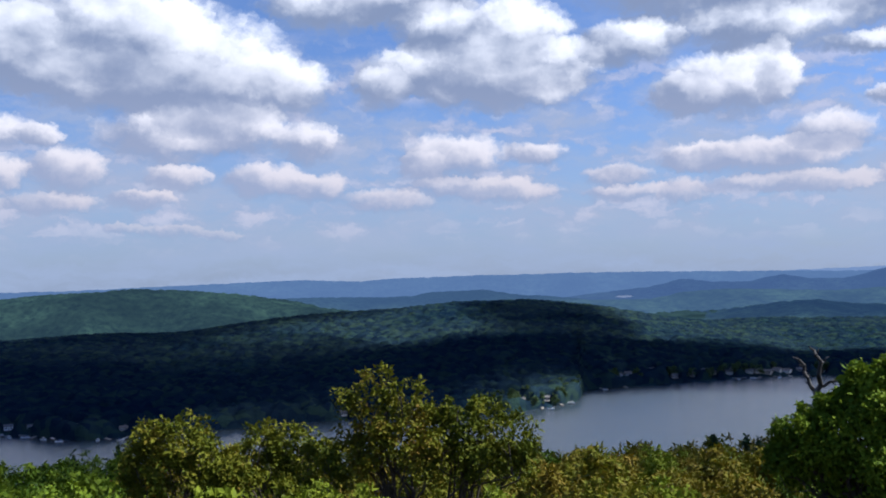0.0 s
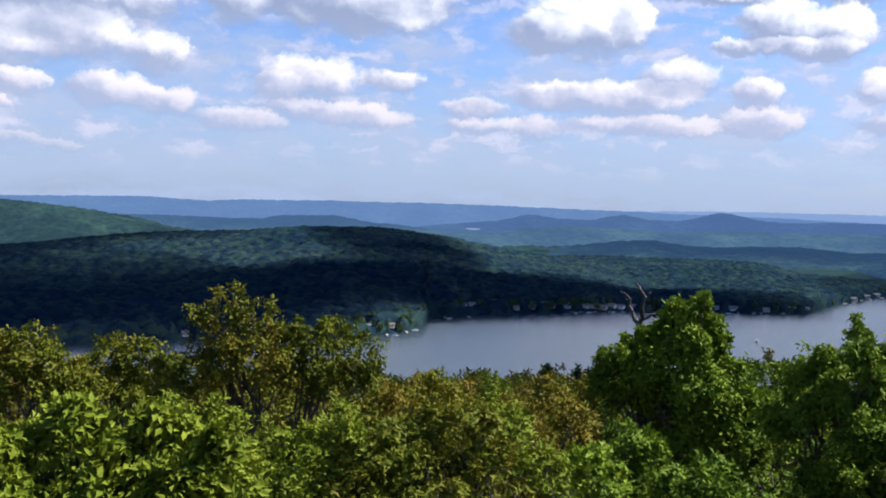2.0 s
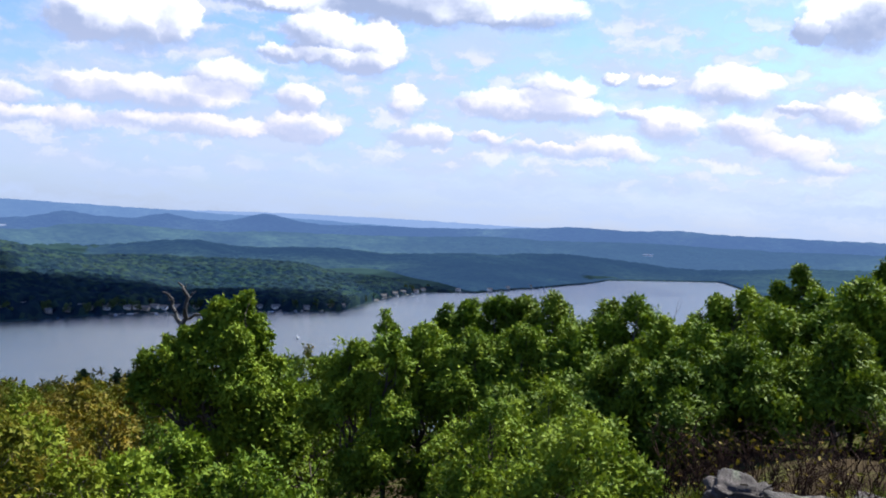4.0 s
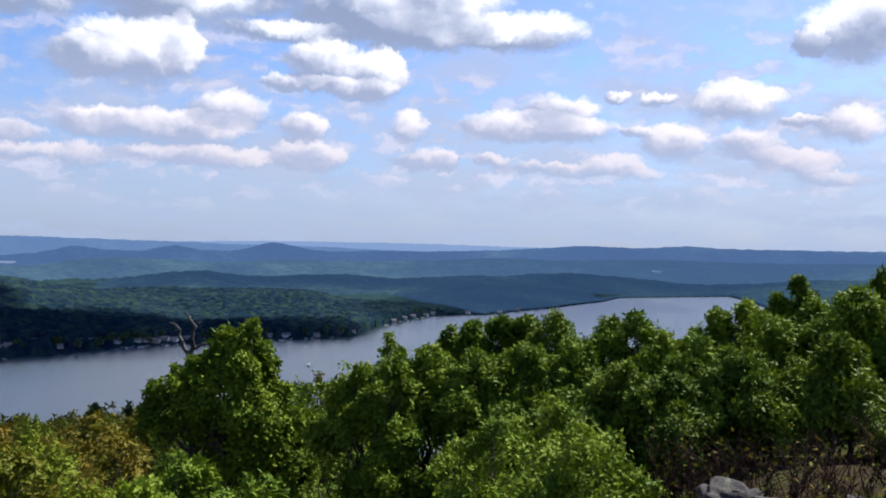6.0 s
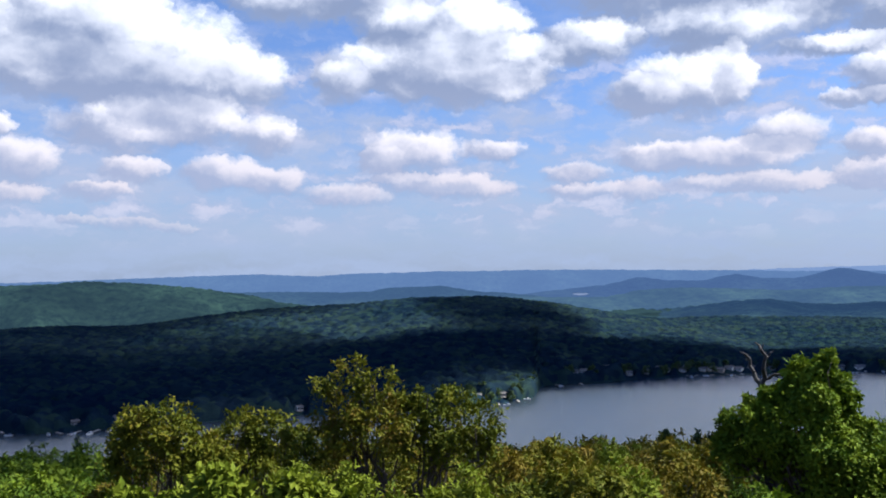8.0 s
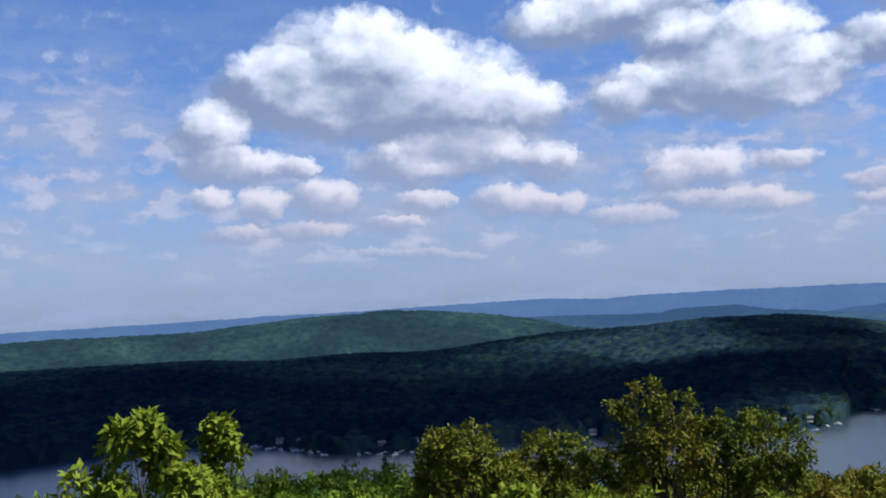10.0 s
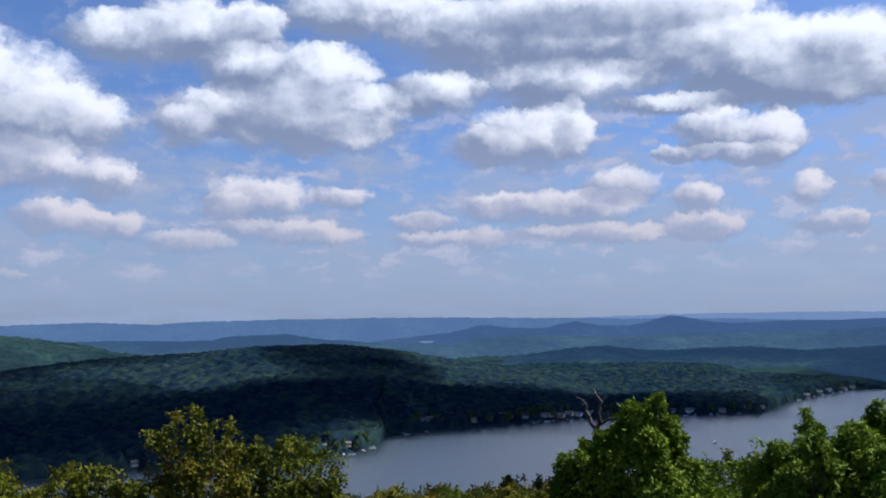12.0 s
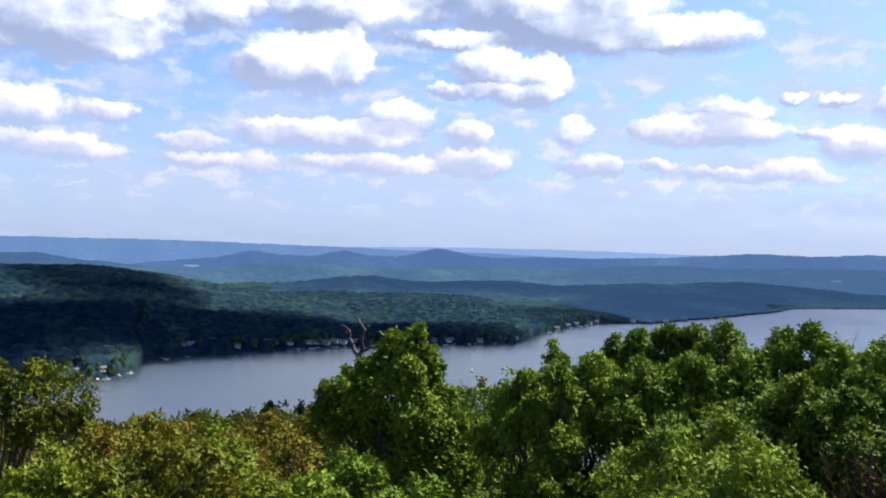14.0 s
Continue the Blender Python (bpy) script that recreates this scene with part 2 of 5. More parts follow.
def bump_of(nt, b, height, strength, distance):
    n = nt.nodes.new("ShaderNodeBump")
    n.inputs["Strength"].default_value, n.inputs["Distance"].default_value = strength, distance
    nt.links.new(height, n.inputs["Height"])
    nt.links.new(n.outputs[0], b.inputs["Normal"])


def mixed(nt, f, a, b, blend="MIX"):
    n = nt.nodes.new("ShaderNodeMix")
    n.data_type, n.blend_type = "RGBA", blend
    for k, v in ((0, f), (6, a), (7, b)):
        if isinstance(v, (tuple, list)):
            n.inputs[k].default_value = (*v, 1) if len(v) == 3 else v
        elif isinstance(v, (int, float)):
            n.inputs[k].default_value = v
        else:
            nt.links.new(v, n.inputs[k])
    return n.outputs[2]


def leaf_material(name, stops, through_light=0.16):
    m, nt, b = material(name, 0.6)
    b.inputs["Specular IOR Level"].default_value = 0.06
    isle = nt.nodes.new("ShaderNodeNewGeometry").outputs["Random Per Island"]
    tree = nt.nodes.new("ShaderNodeObjectInfo").outputs["Random"]
    patch = noise_of(nt, 2.2, 3)
    a = nt.nodes.new("ShaderNodeMath")
    a.operation = "MULTIPLY_ADD"
    nt.links.new(isle, a.inputs[0])
    a.inputs[1].default_value = 0.28
    c = nt.nodes.new("ShaderNodeMath")
    c.operation = "MULTIPLY_ADD"
    nt.links.new(patch, c.inputs[0])
    c.inputs[1].default_value = 0.75
    d = nt.nodes.new("ShaderNodeMath")
    d.operation = "MULTIPLY"
    nt.links.new(tree, d.inputs[0])
    d.inputs[1].default_value = 0.2
    nt.links.new(d.outputs[0], c.inputs[2])
    nt.links.new(c.outputs[0], a.inputs[2])
    colour = ramp_of(nt, a.outputs[0], stops)
    nt.links.new(colour, b.inputs["Base Color"])
    tl = nt.nodes.new("ShaderNodeBsdfTranslucent")
    nt.links.new(mixed(nt, 1.0, colour, (1.0, 1.0, 0.55), "MULTIPLY"), tl.inputs["Color"])
    mx = nt.nodes.new("ShaderNodeMixShader")
    mx.inputs[0].default_value = through_light
    nt.links.new(b.outputs[0], mx.inputs[1])
    nt.links.new(tl.outputs[0], mx.inputs[2])
    nt.links.new(mx.outputs[0], nt.nodes["Material Output"].inputs["Surface"])
    return m


LEAF_GREEN = leaf_material("leaf_green", [(0.2, (0.022, 0.048, 0.004)), (0.5, (0.080, 0.132, 0.009)), (0.8, (0.190, 0.245, 0.017))])
LEAF_OLIVE = leaf_material("leaf_olive", [(0.15, (0.030, 0.042, 0.004)), (0.45, (0.074, 0.092, 0.007)), (0.7, (0.140, 0.138, 0.011)), (0.95, (0.150, 0.082, 0.014))])
LEAF_LIME = leaf_material("leaf_lime", [(0.15, (0.040, 0.064, 0.005)), (0.5, (0.105, 0.138, 0.008)), (0.85, (0.205, 0.232, 0.018))])
# darkened copy of the green, for variety and for crowns in shade
LEAF_DEEP = leaf_material("leaf_deep_shaded_green", [(0.2, (0.020, 0.040, 0.004)), (0.5, (0.062, 0.102, 0.008)), (0.8, (0.150, 0.198, 0.015))])
LEAF_DARK = leaf_material("leaf_pine", [(0.15, (0.012, 0.028, 0.012)), (0.5, (0.02, 0.045, 0.018)), (0.9, (0.04, 0.07, 0.025))], 0.1)
LEAF_FAR = leaf_material("leaf_lakeside", [(0.15, (0.026, 0.048, 0.020)), (0.5, (0.054, 0.086, 0.032)), (0.9, (0.098, 0.130, 0.046))], 0.15)
LEAF_RUST = leaf_material("leaf_rust", [(0.15, (0.048, 0.056, 0.006)), (0.5, (0.108, 0.102, 0.009)), (0.9, (0.180, 0.122, 0.014))])

BARK, nt, b = material("bark", 0.9)
nt.links.new(ramp_of(nt, noise_of(nt, 18, 5, 0.65, None, (1, 1, 0.25)), [(0.3, (0.022, 0.016, 0.011)), (0.7, (0.10, 0.076, 0.055))]), b.inputs["Base Color"])
bump_of(nt, b, noise_of(nt, 40, 4, 0.6, None, (1, 1, 0.2)), 0.6, 0.01)

DEADWOOD, nt, b = material("bleached_deadwood", 0.85)
nt.links.new(ramp_of(nt, noise_of(nt, 7, 5, 0.6, None, (1, 1, 0.3)), [(0.35, (0.018, 0.015, 0.013)), (0.56, (0.04, 0.034, 0.030)), (0.74, (0.30, 0.28, 0.26))]), b.inputs["Base Color"])
bump_of(nt, b, noise_of(nt, 45, 4, 0.6, None, (1, 1, 0.2)), 0.5, 0.01)

TWIG, nt, b = material("dry_twig", 0.9)
b.inputs["Specular IOR Level"].default_value = 0.05
nt.links.new(ramp_of(nt, noise_of(nt, 6, 4), [(0.3, (0.012, 0.007, 0.005)), (0.7, (0.040, 0.022, 0.015))]), b.inputs["Base Color"])

PALE_TWIG, nt, b = material("grey_twig", 0.9)
nt.links.new(ramp_of(nt, noise_of(nt, 6, 4), [(0.3, (0.04, 0.030, 0.022)), (0.7, (0.15, 0.115, 0.085))]), b.inputs["Base Color"])

ROCK, nt, b = material("lichened_rock", 0.9)
base = ramp_of(nt, noise_of(nt, 2.2, 6, 0.65), [(0.3, (0.014, 0.011, 0.009)), (0.52, (0.040, 0.031, 0.026)), (0.75, (0.10, 0.082, 0.070))])
lichen = ramp_of(nt, noise_of(nt, 7, 5, 0.6), [(0.55, (0, 0, 0)), (0.63, (1, 1, 1))])
nt.links.new(mixed(nt, lichen, base, (0.085, 0.090, 0.060)), b.inputs["Base Color"])
bump_of(nt, b, noise_of(nt, 9, 8, 0.7), 0.9, 0.06)

SOIL, nt, b = material("summit_soil_and_litter", 0.95)
b.inputs["Specular IOR Level"].default_value = 0.0
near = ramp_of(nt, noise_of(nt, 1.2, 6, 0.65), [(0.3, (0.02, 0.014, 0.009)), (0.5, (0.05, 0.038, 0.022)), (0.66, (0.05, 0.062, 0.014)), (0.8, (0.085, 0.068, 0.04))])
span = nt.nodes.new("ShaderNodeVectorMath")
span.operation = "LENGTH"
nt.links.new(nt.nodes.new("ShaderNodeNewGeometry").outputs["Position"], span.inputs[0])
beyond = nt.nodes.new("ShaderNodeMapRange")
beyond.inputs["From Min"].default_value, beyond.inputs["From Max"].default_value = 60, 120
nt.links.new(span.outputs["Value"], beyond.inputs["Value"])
# woodland floor beyond the summit, with the far forest's haze blue put in
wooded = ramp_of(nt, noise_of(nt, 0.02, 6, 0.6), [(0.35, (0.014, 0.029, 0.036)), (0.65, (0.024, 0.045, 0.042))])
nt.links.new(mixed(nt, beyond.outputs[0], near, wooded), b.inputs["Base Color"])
bump_of(nt, b, noise_of(nt, 12, 6, 0.7), 0.8, 0.05)

FOREST, nt, b = material("hazed_forest_canopy", 0.95)
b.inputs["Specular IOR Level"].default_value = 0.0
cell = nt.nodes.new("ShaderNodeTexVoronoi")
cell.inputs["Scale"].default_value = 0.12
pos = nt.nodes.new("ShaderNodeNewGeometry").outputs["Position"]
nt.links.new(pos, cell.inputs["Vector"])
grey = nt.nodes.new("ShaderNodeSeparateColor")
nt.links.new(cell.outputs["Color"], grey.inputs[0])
# the blue in these tones stands in for haze over the far woods
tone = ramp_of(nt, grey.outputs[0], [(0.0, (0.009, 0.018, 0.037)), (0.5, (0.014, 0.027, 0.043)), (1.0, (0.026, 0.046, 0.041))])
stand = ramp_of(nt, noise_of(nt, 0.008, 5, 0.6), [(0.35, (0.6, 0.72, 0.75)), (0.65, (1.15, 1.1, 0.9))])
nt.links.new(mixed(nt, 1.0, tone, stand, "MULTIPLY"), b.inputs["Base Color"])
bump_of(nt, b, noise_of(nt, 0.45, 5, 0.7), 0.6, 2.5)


SLOPE, nt, b = material("slope_canopy", 0.8)
tone = ramp_of(nt, noise_of(nt, 0.35, 5, 0.65), [(0.3, (0.018, 0.033, 0.007)), (0.5, (0.045, 0.06, 0.010)), (0.7, (0.09, 0.08, 0.015))])
nt.links.new(tone, b.inputs["Base Color"])
bump_of(nt, b, noise_of(nt, 1.6, 5, 0.75), 1.0, 0.8)


def hazed_hill_material(name, land, glow, power):
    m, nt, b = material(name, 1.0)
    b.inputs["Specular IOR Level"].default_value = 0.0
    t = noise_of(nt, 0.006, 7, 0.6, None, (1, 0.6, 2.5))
    # dark and light patches in the land colour also imitate cloud shade
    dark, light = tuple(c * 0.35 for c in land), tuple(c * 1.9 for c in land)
    cloud_dapple_tone = ramp_of(nt, t, [(0.35, dark), (0.52, land), (0.68, light)])
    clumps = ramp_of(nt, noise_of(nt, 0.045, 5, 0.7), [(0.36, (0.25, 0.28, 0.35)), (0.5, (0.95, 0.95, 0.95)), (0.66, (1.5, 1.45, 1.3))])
    nt.links.new(mixed(nt, 1.0, cloud_dapple_tone, clumps, "MULTIPLY"), b.inputs["Base Color"])
    # the emission stands in for blue haze lying before the hills
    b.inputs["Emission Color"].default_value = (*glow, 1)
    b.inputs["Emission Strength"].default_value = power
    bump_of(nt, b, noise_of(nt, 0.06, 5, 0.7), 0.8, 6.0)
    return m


WATER, nt, b = material("lake_water", 0.25)
b.inputs["Base Color"].default_value = (0.03, 0.04, 0.05, 1)
b.inputs["IOR"].default_value = 1.33
bump_of(nt, b, noise_of(nt, 0.35, 4, 0.6, None, (1, 0.6, 1)), 0.5, 0.4)

POND, nt, b = material("far_water_glow", 0.3)
b.inputs["Base Color"].default_value = (0.05, 0.06, 0.08, 1)
# faint emission makes the water pale in place of a sky reflection
b.inputs["Emission Color"].default_value, b.inputs["Emission Strength"].default_value = (0.20, 0.24, 0.34, 1), 0.15

# ---- land ----
LAKE = EYE - 105.0        # level of the water


def smooth_knots(az, knots, soft=1.0):
    """A smooth landform outline: value at each bearing, rounded between a few knots."""
    k = np.array(knots, float)
    total, weight = np.zeros_like(az), 0.0
    for off, w in ((-1.2, 0.2), (-0.5, 0.5), (0, 0.8), (0.5, 0.5), (1.2, 0.2)):
        total = total + w * np.interp(az + off * soft, k[:, 0], k[:, 1])
        weight += w
    return total / weight


SHORE_FAR = [(-180, 900), (-60, 700), (-35, 850), (-30, 815), (-25, 732), (-20, 730), (-11, 757), (-0.5, 767), (2.3, 815), (3.72, 850),
             (3.95, 930), (6.3, 951), (9, 982), (12.6, 1034), (16, 1061), (21.5, 1111), (25.6, 1140), (27.2, 1290), (28.9, 1430), (30.6, 1535),
             (33.5, 1560), (37.4, 1794), (40.2, 2050), (41.2, 2240), (47.5, 2480), (49.5, 2000), (53, 1500), (60, 900), (180, 900)]


def shore_far(az):
    k = np.array(SHORE_FAR, float)
    return (np.interp(az, k[:, 0], k[:, 1]) + np.interp(az - 0.1, k[:, 0], k[:, 1]) + np.interp(az + 0.1, k[:, 0], k[:, 1])) / 3


def wobble(az, seed, size):
    """Small irregular rise and fall along a bearing."""
    r = np.random.RandomState(seed)
    out = np.zeros_like(az)
    for octave in range(6):
        f = 0.35 * 1.9 ** octave
        out += np.sin(az * f * (1 + 0.2 * r.rand()) + r.rand() * 7) / 1.55 ** octave
    return out * size


# crest lines: bearing and apparent height in degrees; each ridge has a distance and a depth
RIDGES = [
    (1450, 430, 8, [(-60, -2.6), (-33, -2.5), (-29, -2.8), (-23.5, -2.55), (-20, -2.7), (-16.8, -2.3), (-14.3, -1.97), (-10.5, -1.7), (-7, -1.62), (-3.6, -1.24), (1, -1.2), (4.8, -1.68), (7.1, -2.1), (9.6, -2.6), (14, -3.15), (20, -4.5), (30, -6)]),
    (1750, 420, 8, [(-20, -6), (-5, -4.5), (4, -3.0), (8, -2.8), (13, -2.62), (18, -2.66), (22, -2.65), (24.5, -2.9), (26.8, -3.25), (28.5, -3.6), (30, -4.1), (33, -5), (40, -6)]),
]


def height(az, r):
    """Ground level at each bearing and distance."""
    near_slope = smooth_knots(az, [(-180, 0.2), (-60, 0.22), (-20, 0.245), (20, 0.24), (38, 0.19), (47, 0.115), (56, 0.085), (70, 0.1), (180, 0.2)])
    inner = -near_slope * np.maximum(r - 2.5, 0) * np.where(r < 40, 1.0, 1.0)
    wide = -0.245 * np.maximum(r - 2.5, 0)
    t = np.clip((r - 25) / 60, 0, 1)
    near = inner * (1 - t) + wide * t
    near = near + 0.12 * np.sin(az * 0.31 + r * 0.9) * np.clip((r - 2) / 6, 0, 1) * np.clip(60 / (r + 1), 0, 1)
    near = np.maximum(near, LAKE - 4)
    s = shore_far(az)
    land = LAKE + 0.6 + np.clip((r - s) * 0.03, 0, 5)
    for d, deep, canopy, crest in RIDGES:
        top = EYE + d * np.tan(np.radians(smooth_knots(az, crest) + wobble(az, d, 0.012 if d < 1600 else 0.06))) - canopy - LAKE
        dd = np.maximum(d, s + 260)
        front = np.exp(-((r - dd) / deep) ** 2)
        land = np.maximum(land, LAKE + np.maximum(top, 0) * front * np.clip((r - s) / 130, 0, 1) ** 0.7 + 0.6)
    far = np.clip((r - s) / 6, 0, 1)
    bed = LAKE - 4 + far * (land - LAKE + 4)
    return np.where(r > 480, bed, near) if np.ndim(r) else (bed if r > 480 else near)


def ground_at(az, r):
    return float(height(np.array([float(az)]), np.array([float(r)]))[0])


def grid_mesh(name, P, mat, closed=False, smooth=True):
    """A mesh over a grid of places P[row, column, xyz]."""
    rows, cols = P.shape[:2]
    i = np.arange(rows * cols).reshape(rows, cols)
    if closed:
        i = np.concatenate([i, i[:, :1]], 1)
    q = np.stack([i[:-1, :-1], i[:-1, 1:], i[1:, 1:], i[1:, :-1]], -1).reshape(-1, 4)
    return quads(name, P.reshape(-1, 3), q, mat, smooth)


def quads(name, V, Q, mat, smooth=False):
    me = bpy.data.meshes.new(name)
    me.vertices.add(len(V))
    me.vertices.foreach_set("co", np.ascontiguousarray(V, dtype=np.float32).ravel())
    me.loops.add(Q.size)
    me.loops.foreach_set("vertex_index", np.ascontiguousarray(Q, dtype=np.int32).ravel())
    me.polygons.add(len(Q))
    me.polygons.foreach_set("loop_start", np.arange(0, Q.size, Q.shape[1], dtype=np.int32))
    me.polygons.foreach_set("use_smooth", np.full(len(Q), smooth))
    me.update(calc_edges=True)
    me.validate()
    me.materials.append(mat)
    return me


def polar(az, r, z):
    a = np.radians(az)
    return np.stack([r * np.sin(a), r * np.cos(a), z], -1)


az = np.concatenate([np.arange(-180, -48, 4.0), np.arange(-48, 66, 0.5), np.arange(66, 180, 4.0)])
rr = np.concatenate([[0.005], np.arange(0.3, 12, 0.35), 12 * 1.045 ** np.arange(0, 137)])
rr = rr[rr < 4950]
A, Rr = np.meshgrid(az, rr)
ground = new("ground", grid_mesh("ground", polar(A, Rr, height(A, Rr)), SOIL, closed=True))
tagged(ground, "summit soil and leaf litter falling away to wooded valley", "ground", kind="structure")

az = np.linspace(-75, 66, 80)
A, Rr = np.meshgrid(az, np.array([300.0, 700, 1200, 1800, 2600]))
water = new("water", grid_mesh("water", polar(A, Rr, np.full_like(A, LAKE)), WATER))
tagged(water, "calm grey-blue lake reflecting a cloudy sky", "lake", kind="structure")


def crowns(P, cell, seed):
    """Rounded tree tops over the plan: for every place the rise of the nearest crowns, jittered on a grid of that cell."""
    x, y = P[..., 0] / cell, P[..., 1] / cell
    ix, iy = np.floor(x), np.floor(y)
    best = np.zeros_like(x)
    for dx in (-1, 0, 1):
        for dy in (-1, 0, 1):
            cx, cy = ix + dx, iy + dy
            h1 = np.modf(np.abs(np.sin(cx * 12.9898 + cy * 78.233 + seed) * 43758.5453))[0]
            h2 = np.modf(np.abs(np.sin(cx * 39.346 + cy * 11.135 + seed) * 24634.6345))[0]
            h3 = np.modf(np.abs(np.sin(cx * 73.156 + cy * 52.235 + seed) * 31415.9265))[0]
            d2 = (x - cx - h1) ** 2 + (y - cy - h2) ** 2
            top = (0.55 + 0.6 * h3) * np.sqrt(np.clip(1 - d2 / (0.55 + 0.35 * h3), 0, 1))
            best = np.maximum(best, top)
    return best


def shore_spot(az):
    return float(shore_far(np.array([az]))[0])


# houses: bearing, distance, length, storeys, wall colour
HOUSES = []
# bearing, distance back from the shore, length
WEST_HOMES = [
    (5.9, 34, 13), (6.5, 40, 11), (7.8, 38, 11), (9.1, 22, 9), (10.1, 20, 9), (10.8, 30, 11), (11.3, 16, 9), (12.1, 12, 10), (12.6, 20, 12), (-3.7, 95, 9),
    (-0.4, 40, 8), (0.4, 24, 9), (1.8, 14, 8), (-10.2, 20, 9), (-11.4, 26, 9), (-20.0, 20, 9), (-20.8, 30, 9), (-22.6, 24, 9), (-25.2, 40, 9), (-27.4, 15, 10),
    (-28.6, 22, 10), (-30.6, 20, 10), (-24.0, 110, 9), (-17.0, 70, 9), (-25.8, 150, 9),
]
EAST_HOMES = [
    (13.2, 12, 11), (13.8, 16, 13), (14.3, 12, 12), (14.8, 18, 14), (15.3, 13, 12), (16.1, 16, 11), (17.0, 18, 10), (20.6, 15, 10), (21.6, 12, 15), (22.2, 20, 10),
    (23.4, 13, 11), (24.8, 12, 12), (25.6, 15, 10), (27.4, 14, 10), (28.0, 14, 11), (28.6, 16, 11), (29.2, 14, 11), (29.8, 15, 12), (30.3, 16, 11), (32.4, 18, 11),
    (34.2, 20, 12), (35.3, 16, 12), (36.6, 20, 12),
]
_rng = np.random.RandomState(12)
for a, back, size in WEST_HOMES + EAST_HOMES:
    back += _rng.uniform(-5, 12)
    HOUSES.append((a + _rng.uniform(-0.12, 0.12), shore_spot(a) + max(back, 9), size * (0.66 if a > 4 else 0.6), 1, int(_rng.randint(4))))

az = np.arange(-48, 66, 0.155)
s = np.linspace(0, 1, 240)
A, S = np.meshgrid(az, s)
near = shore_far(A) + 2.0
Rr = near * (np.maximum(np.interp(A, [1, 9, 20, 24, 27, 30, 32], [1980, 2000, 1880, 1780, 1650, 1560, 1500]), near + np.interp(A, [24, 28, 32], [250, 60, 26])) / near) ** S
Z = height(A, Rr)
P = polar(A, Rr, Z)
edge = np.clip((Rr - near) / 5, 0, 1)
for ha, hr in [(a, r - k) for a, r, *_ in HOUSES for k in (0, 11)]:
    dist = np.hypot(P[..., 0] - hr * math.sin(radians(ha)), P[..., 1] - hr * math.cos(radians(ha)))
    edge = np.minimum(edge, np.clip((dist - 5) / 5, 0.0, 1))
P[..., 2] += edge * np.interp(A, [29, 33], [1, 0.12]) * (2.0 + 8.0 * crowns(P, 9.5, 3.0) + 2.0 * crowns(P, 4.0, 5.0))
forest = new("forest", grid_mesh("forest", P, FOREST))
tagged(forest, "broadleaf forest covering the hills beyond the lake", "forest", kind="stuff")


az = np.arange(-42, 64, 0.3)
r2 = 150 * 1.0065 ** np.arange(0, 180)
A, Rr = np.meshgrid(az, r2)
P = polar(A, Rr, height(A, np.minimum(Rr, 479)))
P[..., 2] += 1.0 + 3.0 * crowns(P, 6.0, 8.0) + 1.6 * crowns(P, 3.0, 9.0)
lower = new("forest", grid_mesh("forest", P, SLOPE))
tagged(lower, "mixed young woodland covering the slope below the summit", "forest", kind="stuff")


def distant_range(label, d, deep, crest, mat, seed, rough=0.014, span=(-54, 72), crown=(26.0, 5.0), rows=26, shore=None):
    """A far range of hills: crest in degrees by bearing, at distance d."""
    az = np.arange(span[0], span[1], 0.14)
    u = np.concatenate([np.linspace(-1, 0, rows), np.linspace(0.1, 1, 6)])
    A, U = np.meshgrid(az, u)
    top = EYE + d * np.tan(np.radians(smooth_knots(A, crest, 0.28) + wobble(A, seed, rough)))
    foot = LAKE + 5.0
    spur = 1 + 0.17 * (1 + np.sin(A * 0.9 + seed)) * np.clip(-U * 2, 0, 1)
    prof = np.cos(np.clip(U * spur, -1, 1) * math.pi / 2) ** 1.2
    r = d + U * deep
    if shore is not None:      # from that bearing on, the slope runs down to the water
        run = np.clip((A - shore) / 5, 0, 1)
        front = np.clip(shore_far(A) + 14, None, d - 60) * run + (d - deep) * (1 - run)
        r = np.where(U < 0, d + U * (d - front), r)
        prof = np.where(U < 0, prof * (1 - run) + run * np.clip(1 + U, 0, 1) ** 0.8, prof)
        foot = foot - 5 * run
    Z = foot + (top - foot) * prof
    P = polar(A, r, Z)
    rng, relief = np.random.RandomState(seed), np.zeros_like(Z)
    for k in range(9):           # spurs and hollows down the slope
        w = rng.normal(0, 0.006 * 1.35 ** k, 2)
        relief += np.sin(P[..., 0] * w[0] + P[..., 1] * w[1] + rng.rand() * 7) / 1.35 ** k
    P[..., 2] += 0.075 * relief * (top - foot) * np.clip(-U * 2.5, 0, 1) * prof
    P[..., 2] += crown[1] * crowns(P, crown[0], seed) * (prof > 0.03)
    ob = new("distant_hills", grid_mesh("distant_hills", P, mat))
    tagged(ob, label, "hills", kind="structure")
    return ob


# haze put in as glow, stronger and paler from range to range
HILL_FIRST = hazed_hill_material("distant_wood_first", (0.009, 0.017, 0.011), (0.012, 0.023, 0.031), 1.0)
HILL_NEAR = hazed_hill_material("distant_wood_near", (0.011, 0.019, 0.011), (0.014, 0.028, 0.055), 1.0)
HILL_NEXT = hazed_hill_material("distant_wood_next", (0.011, 0.018, 0.010), (0.031, 0.055, 0.097), 1.0)
HILL_MID = hazed_hill_material("distant_wood_mid", (0.010, 0.016, 0.011), (0.039, 0.065, 0.126), 1.0)
HILL_FAR = hazed_hill_material("distant_wood_far", (0.006, 0.009, 0.008), (0.064, 0.101, 0.178), 1.0)
HILL_LAST = hazed_hill_material("distant_wood_last", (0.004, 0.006, 0.006), (0.118, 0.158, 0.245), 1.0)
